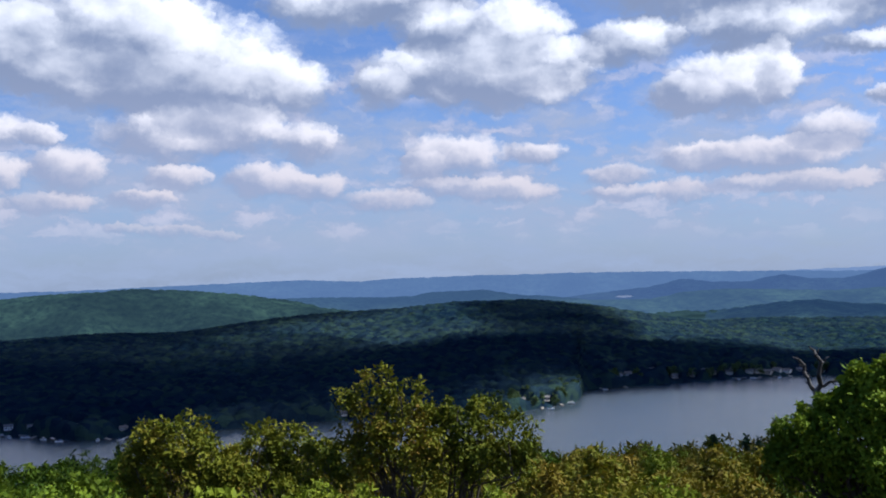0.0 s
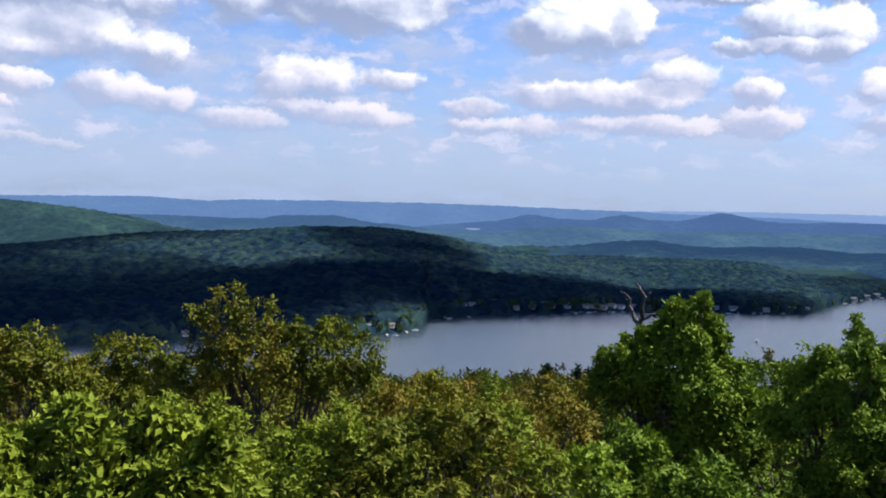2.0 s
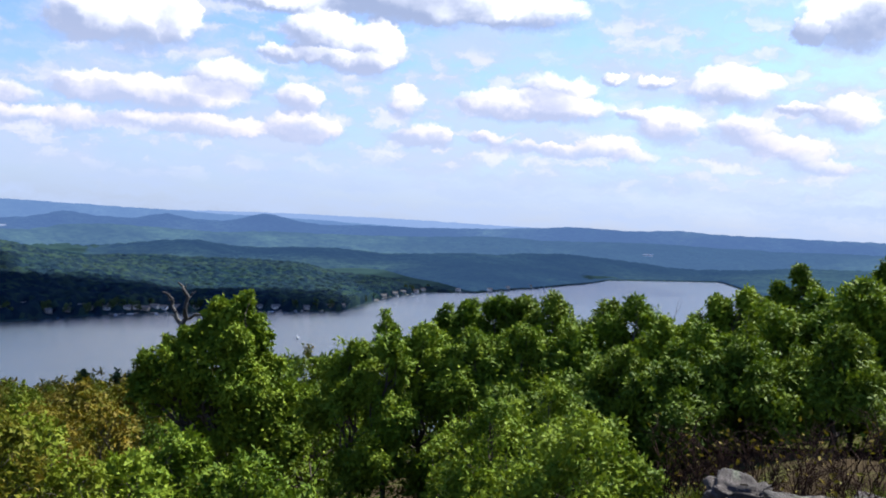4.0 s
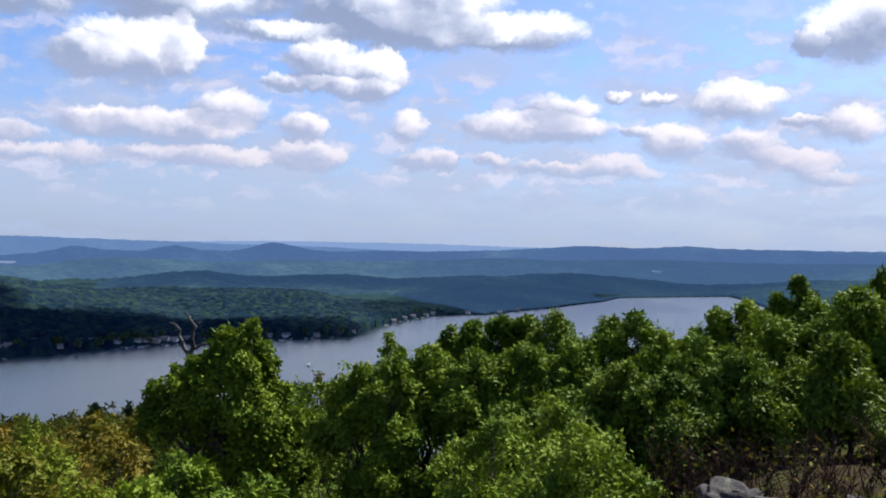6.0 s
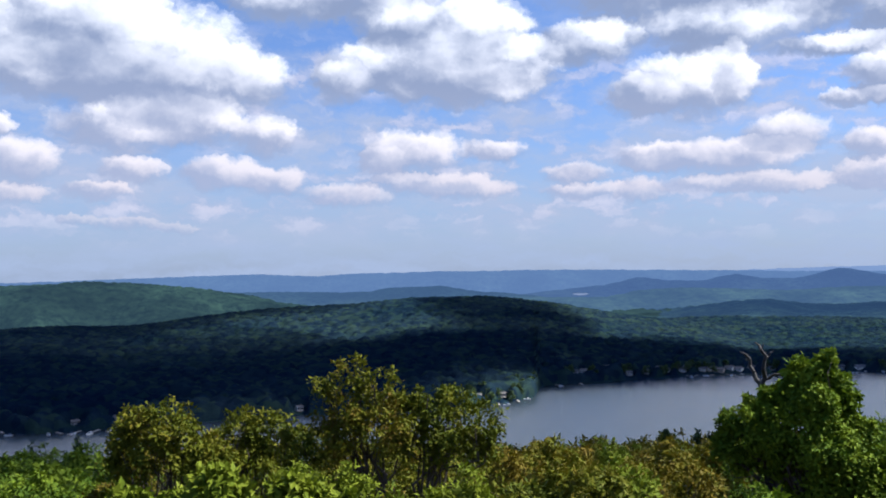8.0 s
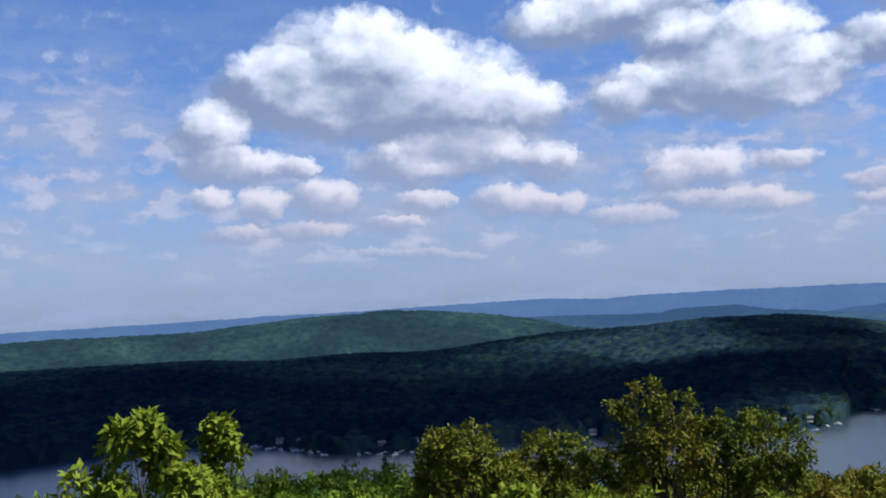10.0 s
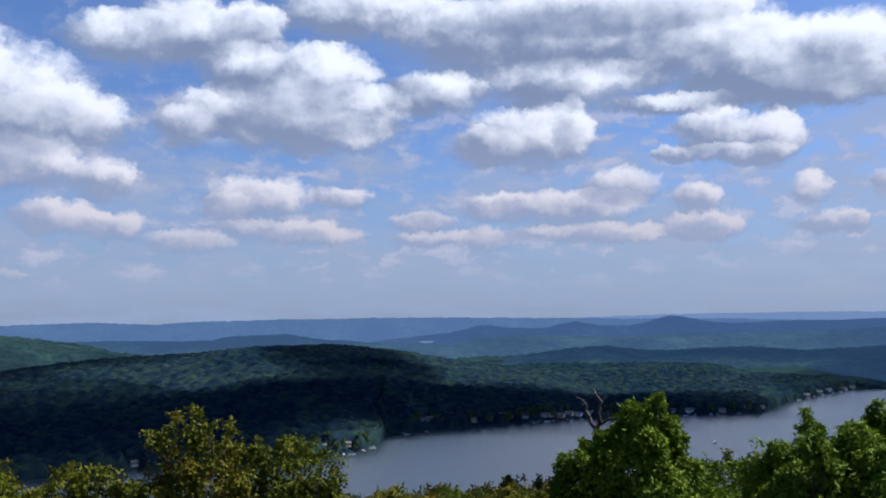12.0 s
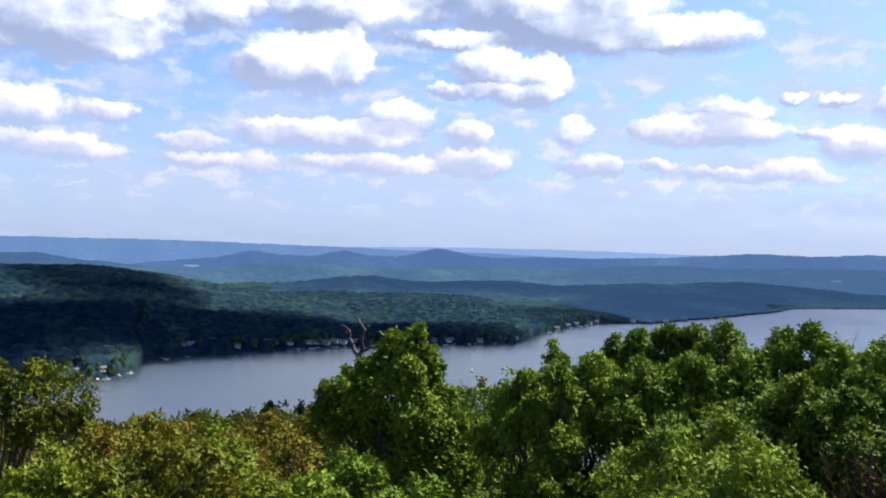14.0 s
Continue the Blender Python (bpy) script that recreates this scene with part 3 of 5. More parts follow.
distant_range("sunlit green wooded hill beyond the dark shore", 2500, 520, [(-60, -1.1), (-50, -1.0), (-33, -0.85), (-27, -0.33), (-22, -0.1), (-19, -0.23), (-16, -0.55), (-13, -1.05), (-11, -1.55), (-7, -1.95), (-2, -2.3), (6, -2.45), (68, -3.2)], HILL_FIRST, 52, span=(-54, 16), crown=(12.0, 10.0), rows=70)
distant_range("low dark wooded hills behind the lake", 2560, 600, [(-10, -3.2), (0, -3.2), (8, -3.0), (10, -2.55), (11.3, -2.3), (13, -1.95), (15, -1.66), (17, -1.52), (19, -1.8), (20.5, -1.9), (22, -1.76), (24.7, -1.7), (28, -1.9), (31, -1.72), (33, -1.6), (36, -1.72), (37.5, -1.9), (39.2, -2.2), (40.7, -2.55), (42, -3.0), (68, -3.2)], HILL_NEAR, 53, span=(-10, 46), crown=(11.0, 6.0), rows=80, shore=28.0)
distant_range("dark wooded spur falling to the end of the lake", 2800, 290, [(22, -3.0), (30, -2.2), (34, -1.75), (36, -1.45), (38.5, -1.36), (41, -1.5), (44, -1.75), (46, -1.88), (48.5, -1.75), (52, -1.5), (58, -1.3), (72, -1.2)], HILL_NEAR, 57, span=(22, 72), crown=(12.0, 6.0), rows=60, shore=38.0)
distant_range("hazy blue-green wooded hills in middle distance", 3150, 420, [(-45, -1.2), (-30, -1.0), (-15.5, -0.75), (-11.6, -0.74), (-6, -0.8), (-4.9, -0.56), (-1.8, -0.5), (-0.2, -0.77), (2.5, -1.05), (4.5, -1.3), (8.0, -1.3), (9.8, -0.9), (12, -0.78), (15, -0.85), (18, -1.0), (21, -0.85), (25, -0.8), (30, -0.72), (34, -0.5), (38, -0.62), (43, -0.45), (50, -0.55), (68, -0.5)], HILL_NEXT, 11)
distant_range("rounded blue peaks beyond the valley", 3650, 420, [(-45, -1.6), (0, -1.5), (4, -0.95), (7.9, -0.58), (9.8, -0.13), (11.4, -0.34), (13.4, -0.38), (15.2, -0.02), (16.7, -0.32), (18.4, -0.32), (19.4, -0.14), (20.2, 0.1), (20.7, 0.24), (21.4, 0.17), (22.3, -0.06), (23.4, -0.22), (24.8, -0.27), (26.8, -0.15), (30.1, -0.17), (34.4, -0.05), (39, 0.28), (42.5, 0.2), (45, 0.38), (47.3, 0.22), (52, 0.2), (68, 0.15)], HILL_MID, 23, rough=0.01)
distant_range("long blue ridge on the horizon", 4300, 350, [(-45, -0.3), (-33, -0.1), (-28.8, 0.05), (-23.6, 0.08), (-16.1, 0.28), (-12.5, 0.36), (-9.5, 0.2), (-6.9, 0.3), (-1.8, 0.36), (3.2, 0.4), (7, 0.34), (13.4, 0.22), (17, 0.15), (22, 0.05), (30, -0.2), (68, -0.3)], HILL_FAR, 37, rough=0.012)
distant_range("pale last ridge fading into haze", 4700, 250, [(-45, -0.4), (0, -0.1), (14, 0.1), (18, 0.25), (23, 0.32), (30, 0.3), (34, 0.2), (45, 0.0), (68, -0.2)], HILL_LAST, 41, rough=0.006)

# ---- unseen clouds, added over the valley to shade the hills ----
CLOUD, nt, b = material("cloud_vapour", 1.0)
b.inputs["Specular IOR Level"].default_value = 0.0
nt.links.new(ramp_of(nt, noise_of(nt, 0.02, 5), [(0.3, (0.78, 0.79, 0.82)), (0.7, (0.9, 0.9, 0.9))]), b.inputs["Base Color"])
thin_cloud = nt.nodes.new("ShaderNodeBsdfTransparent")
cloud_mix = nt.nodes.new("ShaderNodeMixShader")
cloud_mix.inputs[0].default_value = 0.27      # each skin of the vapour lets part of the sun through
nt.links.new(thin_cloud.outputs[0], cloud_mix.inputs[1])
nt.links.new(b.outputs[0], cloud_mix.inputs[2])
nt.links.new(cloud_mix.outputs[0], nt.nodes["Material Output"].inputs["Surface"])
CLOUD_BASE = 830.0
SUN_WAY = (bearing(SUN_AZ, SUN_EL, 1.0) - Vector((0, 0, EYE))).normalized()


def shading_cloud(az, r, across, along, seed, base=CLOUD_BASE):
    """A cumulus out of view at the cloud base, added high over the valley on the sunward side of the ground that it is
    to shade.
    """
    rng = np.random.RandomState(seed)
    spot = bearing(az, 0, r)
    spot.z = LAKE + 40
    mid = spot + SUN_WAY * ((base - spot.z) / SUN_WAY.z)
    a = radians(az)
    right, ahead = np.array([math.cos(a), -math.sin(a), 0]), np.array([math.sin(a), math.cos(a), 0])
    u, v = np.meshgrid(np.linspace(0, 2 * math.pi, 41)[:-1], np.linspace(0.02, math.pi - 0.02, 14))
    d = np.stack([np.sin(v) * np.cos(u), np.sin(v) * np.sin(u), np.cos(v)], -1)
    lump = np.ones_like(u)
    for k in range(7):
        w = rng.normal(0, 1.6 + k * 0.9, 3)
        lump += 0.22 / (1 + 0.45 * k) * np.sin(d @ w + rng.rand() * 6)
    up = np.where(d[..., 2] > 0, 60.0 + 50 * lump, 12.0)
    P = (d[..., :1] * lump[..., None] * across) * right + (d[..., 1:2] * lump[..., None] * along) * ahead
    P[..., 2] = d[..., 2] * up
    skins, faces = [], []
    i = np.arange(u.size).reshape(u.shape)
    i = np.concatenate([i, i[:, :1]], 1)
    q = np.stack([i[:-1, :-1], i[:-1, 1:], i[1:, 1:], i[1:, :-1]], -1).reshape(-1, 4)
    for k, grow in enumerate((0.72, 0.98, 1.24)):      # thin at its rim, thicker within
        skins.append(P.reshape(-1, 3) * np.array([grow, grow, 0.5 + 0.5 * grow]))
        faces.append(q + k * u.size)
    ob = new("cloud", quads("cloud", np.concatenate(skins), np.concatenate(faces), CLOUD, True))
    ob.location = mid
    return tagged(ob, "unseen cumulus cloud above the valley, added to shade the ground", "cloud", "cumulus clouds over the valley")


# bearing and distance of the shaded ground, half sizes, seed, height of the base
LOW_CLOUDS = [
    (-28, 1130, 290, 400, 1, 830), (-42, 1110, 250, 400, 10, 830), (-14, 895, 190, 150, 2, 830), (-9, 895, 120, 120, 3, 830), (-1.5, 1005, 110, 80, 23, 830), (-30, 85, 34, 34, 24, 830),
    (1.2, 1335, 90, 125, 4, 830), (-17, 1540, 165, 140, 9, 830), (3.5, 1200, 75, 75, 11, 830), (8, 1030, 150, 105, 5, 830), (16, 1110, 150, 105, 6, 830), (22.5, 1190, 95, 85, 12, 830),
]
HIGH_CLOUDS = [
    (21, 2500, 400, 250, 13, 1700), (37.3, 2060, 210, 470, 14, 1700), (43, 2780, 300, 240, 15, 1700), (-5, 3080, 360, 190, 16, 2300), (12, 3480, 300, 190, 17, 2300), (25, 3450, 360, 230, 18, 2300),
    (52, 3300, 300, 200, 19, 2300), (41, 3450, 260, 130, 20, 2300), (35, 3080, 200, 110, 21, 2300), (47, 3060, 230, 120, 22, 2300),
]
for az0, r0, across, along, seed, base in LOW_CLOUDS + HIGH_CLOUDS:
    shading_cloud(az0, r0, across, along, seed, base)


# ---- plants ----


def tube(V, F, a, b, ra, rb, sides=6):
    """Adds one tapered length of wood from a to b."""
    a, b = Vector(a), Vector(b)
    way_up = (b - a).normalized()
    side = way_up.orthogonal().normalized()
    other = way_up.cross(side)
    n = len(V)
    for p, rad in ((a, ra), (b, rb)):
        for k in range(sides):
            w = 2 * math.pi * k / sides
            V.append(p + side * (rad * math.cos(w)) + other * (rad * math.sin(w)))
    for k in range(sides):
        F.append((n + k, n + (k + 1) % sides, n + sides + (k + 1) % sides, n + sides + k))


def bent(V, F, a, b, ra, rb, rng, steps=4, bend=0.12):
    """A crooked limb from a to b in several lengths; returns its places."""
    a, b = Vector(a), Vector(b)
    size = (b - a).length
    pts = [a]
    for k in range(1, steps):
        f = k / steps
        pts.append(a.lerp(b, f) + Vector(rng.normal(0, 1, 3)) * bend * size * 0.5)
    pts.append(b)
    for k in range(steps):
        f, g = k / steps, (k + 1) / steps
        tube(V, F, pts[k], pts[k + 1], ra + (rb - ra) * f, ra + (rb - ra) * g, 6 if ra > 0.02 else 4)
    return pts


def leaves(centres, size, rng, droop=0.3, face=None, blade=False):
    """Leaf blades at those places: a folded four-cornered blade each."""
    n = len(centres)
    d = rng.normal(0, 1, (n, 3))
    d[:, 2] -= droop
    d /= np.linalg.norm(d, axis=1)[:, None]
    up = rng.normal(0, 0.75, (n, 3)) + np.array([0, 0, 1.0])
    if face is not None:
        up = rng.normal(0, 0.36, (n, 3)) + np.array([0, 0, 0.5]) + face * 1.1
    side = np.cross(d, up)
    side /= np.linalg.norm(side, axis=1)[:, None] + 1e-9
    nor = np.cross(side, d)
    s = size * rng.uniform(0.6, 1.25, (n, 1))
    a = centres
    t = centres + d * s
    m = centres + d * s * 0.45
    if blade:            # far enough off to be a plain three-cornered blade
        l = m + side * s * 0.30
        r = a - side * s * 0.18
        V = np.stack([r, l, t], 1).reshape(-1, 3)
        return V, np.arange(3 * n).reshape(-1, 3)
    l = m + side * s * 0.27 + nor * s * 0.10
    r = m - side * s * 0.27 + nor * s * 0.10
    V = np.stack([a, l, t, r], 1).reshape(-1, 3)
    Q = np.arange(4 * n).reshape(-1, 4)
    return V, Q


def part(name, me, parent, label=""):
    ob = new(name, me)
    ob.parent = parent
    return tagged(ob, label)


def make_tree(name, label, category, base, lobes, mat, rng, leaf=0.09, count=5000, trunk=0.06, group="", hollow=0.78, wood=BARK, tufts=5, blade=True, airy=False):
    """A tree: an Empty at its foot, a trunk with limbs to each lobe of the crown, and leaves gathered on the lobes.
    lobes: (x, y, z, radius) in world metres."""
    base = Vector(base)
    root = new(name)
    root.location = base
    tagged(root, label, category, group)
    V, F = [], []
    L = [(Vector(l[:3]) - base, l[3] * (1.0 if airy else 0.84)) for l in lobes]
    mid = sum((l for l, _ in L), Vector()) / len(L)
    for c, rad in list(L):       # smaller tufts break up the outline
        for k in range(tufts):
            way_out = Vector(rng.normal(0, 1, 3)) + Vector((0, 0, 0.5)) + (c - mid) * 0.8
            L.append((c + way_out.normalized() * rad * rng.uniform(0.5 if airy else 0.6, 2.0 if airy else 1.05), rad * rng.uniform(0.4, 0.65) if airy else rad * rng.uniform(0.36, 0.6)))
    if not airy:
        for c, rad in L[:len(lobes)]:       # upright shoots
            for k in range(2):
                q = Vector((rng.normal(0, 0.5) * rad, rng.normal(0, 0.5) * rad, rad * rng.uniform(0.85, 1.35)))
                L.append((c + q, rad * rng.uniform(0.16, 0.28)))
    fork = Vector((mid.x * 0.45, mid.y * 0.45, max(mid.z * 0.45, 0.15)))
    bent(V, F, (0, 0, -0.3), fork, trunk, trunk * 0.7, rng, 4, 0.08)
    for c, rad in L[:len(lobes)]:
        pts = bent(V, F, fork, c, trunk * 0.5, trunk * 0.16, rng, 4, 0.14)
        for k in range(4 if leaf < 0.15 else 0):
            tip = c + Vector(rng.normal(0, 1, 3)).normalized() * rad * rng.uniform(0.6, 1.0)
            bent(V, F, pts[2 + k % 3], tip, trunk * 0.16, trunk * 0.05, rng, 3, 0.2)
    V = np.array([tuple(v) for v in V])
    part("trunk", quads("trunk", V, np.array(F), wood, True), root)
    # sprays of leaves: small bunches on the skin of each lobe
    weight = np.array([rad ** 2 * ((0.12 if airy else 0.42) if k < len(lobes) else 2.0) for k, (_, rad) in enumerate(L)])
    weight /= weight.sum()
    per = 36
    bunches = max(6, count // per)
    weight = np.maximum(weight, 0.25 / len(L))
    weight /= weight.sum()
    which = rng.choice(len(L), bunches, p=weight)
    C = np.array([tuple(c) for c, _ in L])[which]
    Rd = np.array([rad for _, rad in L])[which]
    d = rng.normal(0, 1, (bunches, 3))
    d /= np.linalg.norm(d, axis=1)[:, None]
    flip = (d[:, 2] < -0.1) & (rng.rand(bunches) < 0.8)
    d[flip, 2] *= -1
    inner = rng.rand(bunches, 1) < 0.2
    shell = np.where(inner, rng.uniform(0.1, 0.7, (bunches, 1)), rng.uniform(hollow, 1.08, (bunches, 1))) * (1 + 0.2 * np.sin(d[:, :1] * 5 + d[:, 2:] * 4 + which[:, None] * 1.7)) * np.where(rng.rand(bunches, 1) < 0.16, rng.uniform(1.0, 1.4, (bunches, 1)), 1.0)
    B = C + d * shell * Rd[:, None]
    face = np.repeat(d, per, 0)
    off = rng.normal(0, 1, (bunches * per, 3))
    off -= face * np.sum(off * face, 1)[:, None] * 0.65        # sprays lie flat on the crown
    P = np.repeat(B, per, 0) + off * np.repeat(np.clip(Rd * (0.75 if airy else 0.42), leaf * 0.6, leaf * 1.8), per)[:, None]
    P[:, 2] -= np.sum(off * off, 1) * leaf * 0.22        # and hang a little at their ends
    n = int(count * (0.08 if leaf < 0.1 else 0.07 if leaf > 0.15 else 0.0) * (0.0 if airy or (category == "shrub" and leaf < 0.1) else 1.0))      # shaded leaves deep in the crown
    deep = rng.choice(len(lobes), n)
    d = rng.normal(0, 1, (n, 3))
    d *= (rng.uniform(0.15, 0.72, n) / np.linalg.norm(d, axis=1))[:, None]
    D = np.array([tuple(c) for c, _ in L])[deep] + d * np.array([rad for _, rad in L])[deep][:, None]
    V, Q = leaves(P, leaf, rng, face=face, blade=blade)
    Vd, Qd = leaves(D, leaf * 2.0, rng, blade=blade)
    V, Q = np.concatenate([V, Vd]), np.concatenate([Q, Qd + len(V)])
    part("crown", quads("crown", V, Q, mat), root)
    return root


def lobed(az, top, d, width, low, rng, n=9):
    """Lobes of a bush at a bearing and distance: narrow at its top, wider below, down to the apparent height low."""
    a = radians(az)
    right = Vector((math.cos(a), -math.sin(a), 0))
    ahead = Vector((math.sin(a), math.cos(a), 0))
    hi = EYE + d * math.tan(radians(top))
    lo = EYE + d * math.tan(radians(low))
    out = []
    for k in range(n):
        f = k / (n - 1)
        rad = width * (0.19 + 0.12 * f) * rng.uniform(0.85, 1.15)
        spread = width * (0.04 + 0.40 * f ** 0.6)
        w = k * 2.4 + rng.uniform(-0.5, 0.5)
        p = ahead * (d - math.cos(w) * spread) + right * math.sin(w) * spread
        p.z = hi - rad + (lo - hi) * f * rng.uniform(0.8, 1.0)
        out.append((*p, rad))
    return out


def bush(name, label, category, az, top, d, width, mat, seed, leaf=0.09, count=5000, low=None, trunk=0.05, group="", n=9, blade=True):
    rng = np.random.RandomState(seed)
    g = ground_at(az, d)
    glow = math.degrees(math.atan((g + 0.25 - EYE) / d))
    low = glow if low is None else max(low, glow)
    lobes = lobed(az, top, d, width, low, rng, n)
    foot = bearing(az, 0, d)
    foot.z = g
    return make_tree(name, label, category, foot, lobes, mat, rng, leaf, count, trunk, group, blade=blade)


def crown_lobes(d, spec):
    return [(*bearing(a, e, d + dd), rad) for a, e, rad, dd in spec]


def own_tree(name, label, category, az, d, spec, mat, seed, **kw):
    foot = bearing(az, 0, d)
    foot.z = ground_at(az, d)
    return make_tree(name, label, category, foot, crown_lobes(d, spec), mat, np.random.RandomState(seed), **kw)


# the open-crowned oaks in front of the lake
own_tree("oak_tree", "slender young oak with thin olive-bronze spring leaves", "tree", -5.6, 13.2,
         [(-7.1, -5.87, 0.15, 0.3), (-6.2, -6.32, 0.15, 0.0), (-8.1, -6.52, 0.19, 0.3), (-8.8, -7.22, 0.13, 0.3), (-7.2, -7.02, 0.13, 0.2), (-5.6, -7.12, 0.17, 0.3), (-6.4, -7.92, 0.15, -0.1), (-8.1, -8.02, 0.19, 0.3), (-5.1, -8.22, 0.19, 0.2), (-7.2, -8.82, 0.15, -0.1), (-8.8, -8.82, 0.15, 0.3), (-4.6, -9.60, 0.16, 0.1), (-7.9, -9.80, 0.19, -0.1), (-6.0, -9.22, 0.19, -0.3)],
         LEAF_OLIVE, 5, leaf=0.072, count=6600, trunk=0.050, hollow=0.5, tufts=8, airy=True, blade=False)
own_tree("oak_tree", "leaning young oak with thin olive-bronze spring leaves", "tree", -4.3, 13.3,
         [(-3.0, -7.22, 0.13, -0.1), (-4.0, -7.72, 0.13, 0.0), (-2.0, -7.52, 0.13, 0.0), (-1.1, -8.02, 0.19, 0.3), (-3.1, -8.32, 0.19, 0.2), (-4.4, -8.72, 0.19, 0.3), (-1.9, -8.72, 0.19, -0.1), (-0.2, -8.72, 0.17, -0.3), (0.7, -9.32, 0.13, -0.1), (-3.0, -9.42, 0.19, -0.1), (-2.4, -10.10, 0.18, 0.1), (0.2, -9.90, 0.15, 0.0), (-1.2, -9.52, 0.17, 0.2)],
         LEAF_OLIVE, 6, leaf=0.072, count=6000, trunk=0.045, hollow=0.5, tufts=8, airy=True, blade=False)
own_tree("oak_tree", "low scrub oak with yellow-green leaves", "tree", -17.9, 13.2,
         [(-20.6, -9.60, 0.17, 0.1), (-18.4, -10.00, 0.19, 0.0), (-16.0, -9.70, 0.17, 0.1), (-18.3, -7.77, 0.17, 0.2), (-19.3, -8.17, 0.19, 0.3), (-17.4, -8.27, 0.17, 0.3), (-20.0, -8.97, 0.19, 0.3), (-18.4, -8.97, 0.15, 0.0), (-16.9, -9.17, 0.13, 0.0), (-19.2, -9.87, 0.15, 0.0), (-17.4, -10.07, 0.13, -0.1), (-16.2, -9.97, 0.17, 0.0)],
         LEAF_OLIVE, 7, leaf=0.072, count=6400, trunk=0.040, hollow=0.5, tufts=8, airy=True, blade=False)
own_tree("oak_tree", "low scrub oak with yellow-green leaves", "tree", -13.4, 14.0,
         [(-10.6, -9.40, 0.16, 0.1), (-15.9, -9.80, 0.17, 0.0), (-12.8, -10.20, 0.19, 0.1), (-14.0, -8.37, 0.13, -0.3), (-13.0, -8.67, 0.19, 0.2), (-14.9, -8.97, 0.13, 0.0), (-12.0, -8.87, 0.13, 0.2), (-11.3, -9.47, 0.15, -0.3), (-13.4, -9.57, 0.17, 0.2), (-15.4, -9.97, 0.19, -0.3), (-12.2, -10.17, 0.13, 0.3), (-14.2, -10.47, 0.13, 0.2)],
         LEAF_OLIVE, 8, leaf=0.072, count=6400, trunk=0.040, hollow=0.5, tufts=8, airy=True, blade=False)
for az0, top, d, width, seed in ((-16.2, -9.0, 13.6, 1.0, 71), (-10.4, -8.9, 13.4, 1.0, 72), (-20.9, -9.3, 13.8, 1.0, 73)):
    bush("scrub_bush", "leafy olive scrub bush between low oaks", "shrub", az0, top, d, width, LEAF_OLIVE, seed, leaf=0.078, count=5000, trunk=0.03, group="scrub bushes below the summit")
# the full green tree beside the dead snag
own_tree("maple_tree", "full dark-green leafy tree standing before a dead snag", "tree", 19.0, 16.4,
         [(19.8, -5.0, 0.20, 0), (18.3, -5.35, 0.18, 0), (20.3, -6.0, 0.24, 0.1), (18.9, -6.3, 0.3, -0.1), (17.6, -7.0, 0.25, 0.1), (16.9, -7.5, 0.24, -0.2), (20.6, -7.3, 0.3, 0), (16.2, -7.9, 0.26, 0), (18.8, -7.8, 0.45, -0.3), (15.0, -8.6, 0.3, 0.1), (16.9, -9.0, 0.42, -0.2), (21.0, -8.8, 0.36, 0),
          (14.4, -9.9, 0.26, 0.1), (19.4, -9.4, 0.48, -0.5), (22.0, -10.0, 0.36, 0), (15.8, -10.3, 0.32, 0.3), (17.3, -10.0, 0.36, -0.1), (17.9, -11.0, 0.4, 0.1), (20.8, -10.9, 0.46, -0.4), (22.9, -11.2, 0.36, -0.1), (19.8, -12.2, 0.45, -0.5), (22.2, -12.8, 0.42, -0.4)],
         LEAF_GREEN, 9, leaf=0.085, count=42000, trunk=0.09, blade=False)

# bare forked snag
V, F = [], []
rng = np.random.RandomState(4)
SNAG_D = 16.6
fork_low = bearing(16.48, -6.76, SNAG_D)
foot = bearing(16.68, 0, SNAG_D)
foot.z = ground_at(16.68, SNAG_D)
snag = new("dead_tree")
snag.location = foot
tagged(snag, "bare forked grey dead tree rising above a leafy crown", "dead tree")


def limb(points, radii):
    V, F = [], []
    for (a, b), (ra, rb) in zip(zip(points, points[1:]), zip(radii, radii[1:])):
        tube(V, F, a - foot, b - foot, ra * 1.35, rb * 1.35, 8)
    return quads("limb", np.array([tuple(v) for v in V]), np.array(F), DEADWOOD, True)


def sp(az, el, dd=0.0):
    return bearing(az + 0.08, el - 0.06, SNAG_D + dd)


part("trunk", limb([foot - Vector((0, 0, 0.2)), sp(16.7, -9.0), sp(16.5, -7.6), fork_low, sp(16.32, -6.15)], [0.075, 0.062, 0.055, 0.048, 0.038]), snag)
part("limb", limb([sp(16.3, -6.2), sp(16.02, -5.85), sp(15.95, -5.5), sp(15.74, -5.15, 0.1), sp(15.78, -4.8, 0.1), sp(15.5, -4.5, 0.1), sp(15.2, -4.36, 0.15)], [0.028, 0.026, 0.022, 0.022, 0.018, 0.016, 0.006]), snag)
part("limb", limb([sp(16.35, -6.2), sp(16.55, -5.8), sp(16.46, -5.35, -0.1), sp(16.52, -4.95, -0.1), sp(16.62, -4.6, -0.1), sp(16.36, -4.25, -0.1), sp(16.3, -4.02), sp(16.05, -3.82, -0.15)], [0.032, 0.028, 0.026, 0.022, 0.021, 0.018, 0.014, 0.006]), snag)
part("limb", limb([sp(16.58, -4.7, -0.1), sp(16.75, -4.6), sp(16.85, -4.42), sp(17.08, -4.3)], [0.015, 0.013, 0.011, 0.005]), snag)
part("limb", limb([sp(16.4, -5.95), sp(16.75, -5.85), sp(17.05, -5.62), sp(17.4, -5.6), sp(17.72, -5.4)], [0.022, 0.019, 0.016, 0.012, 0.005]), snag)
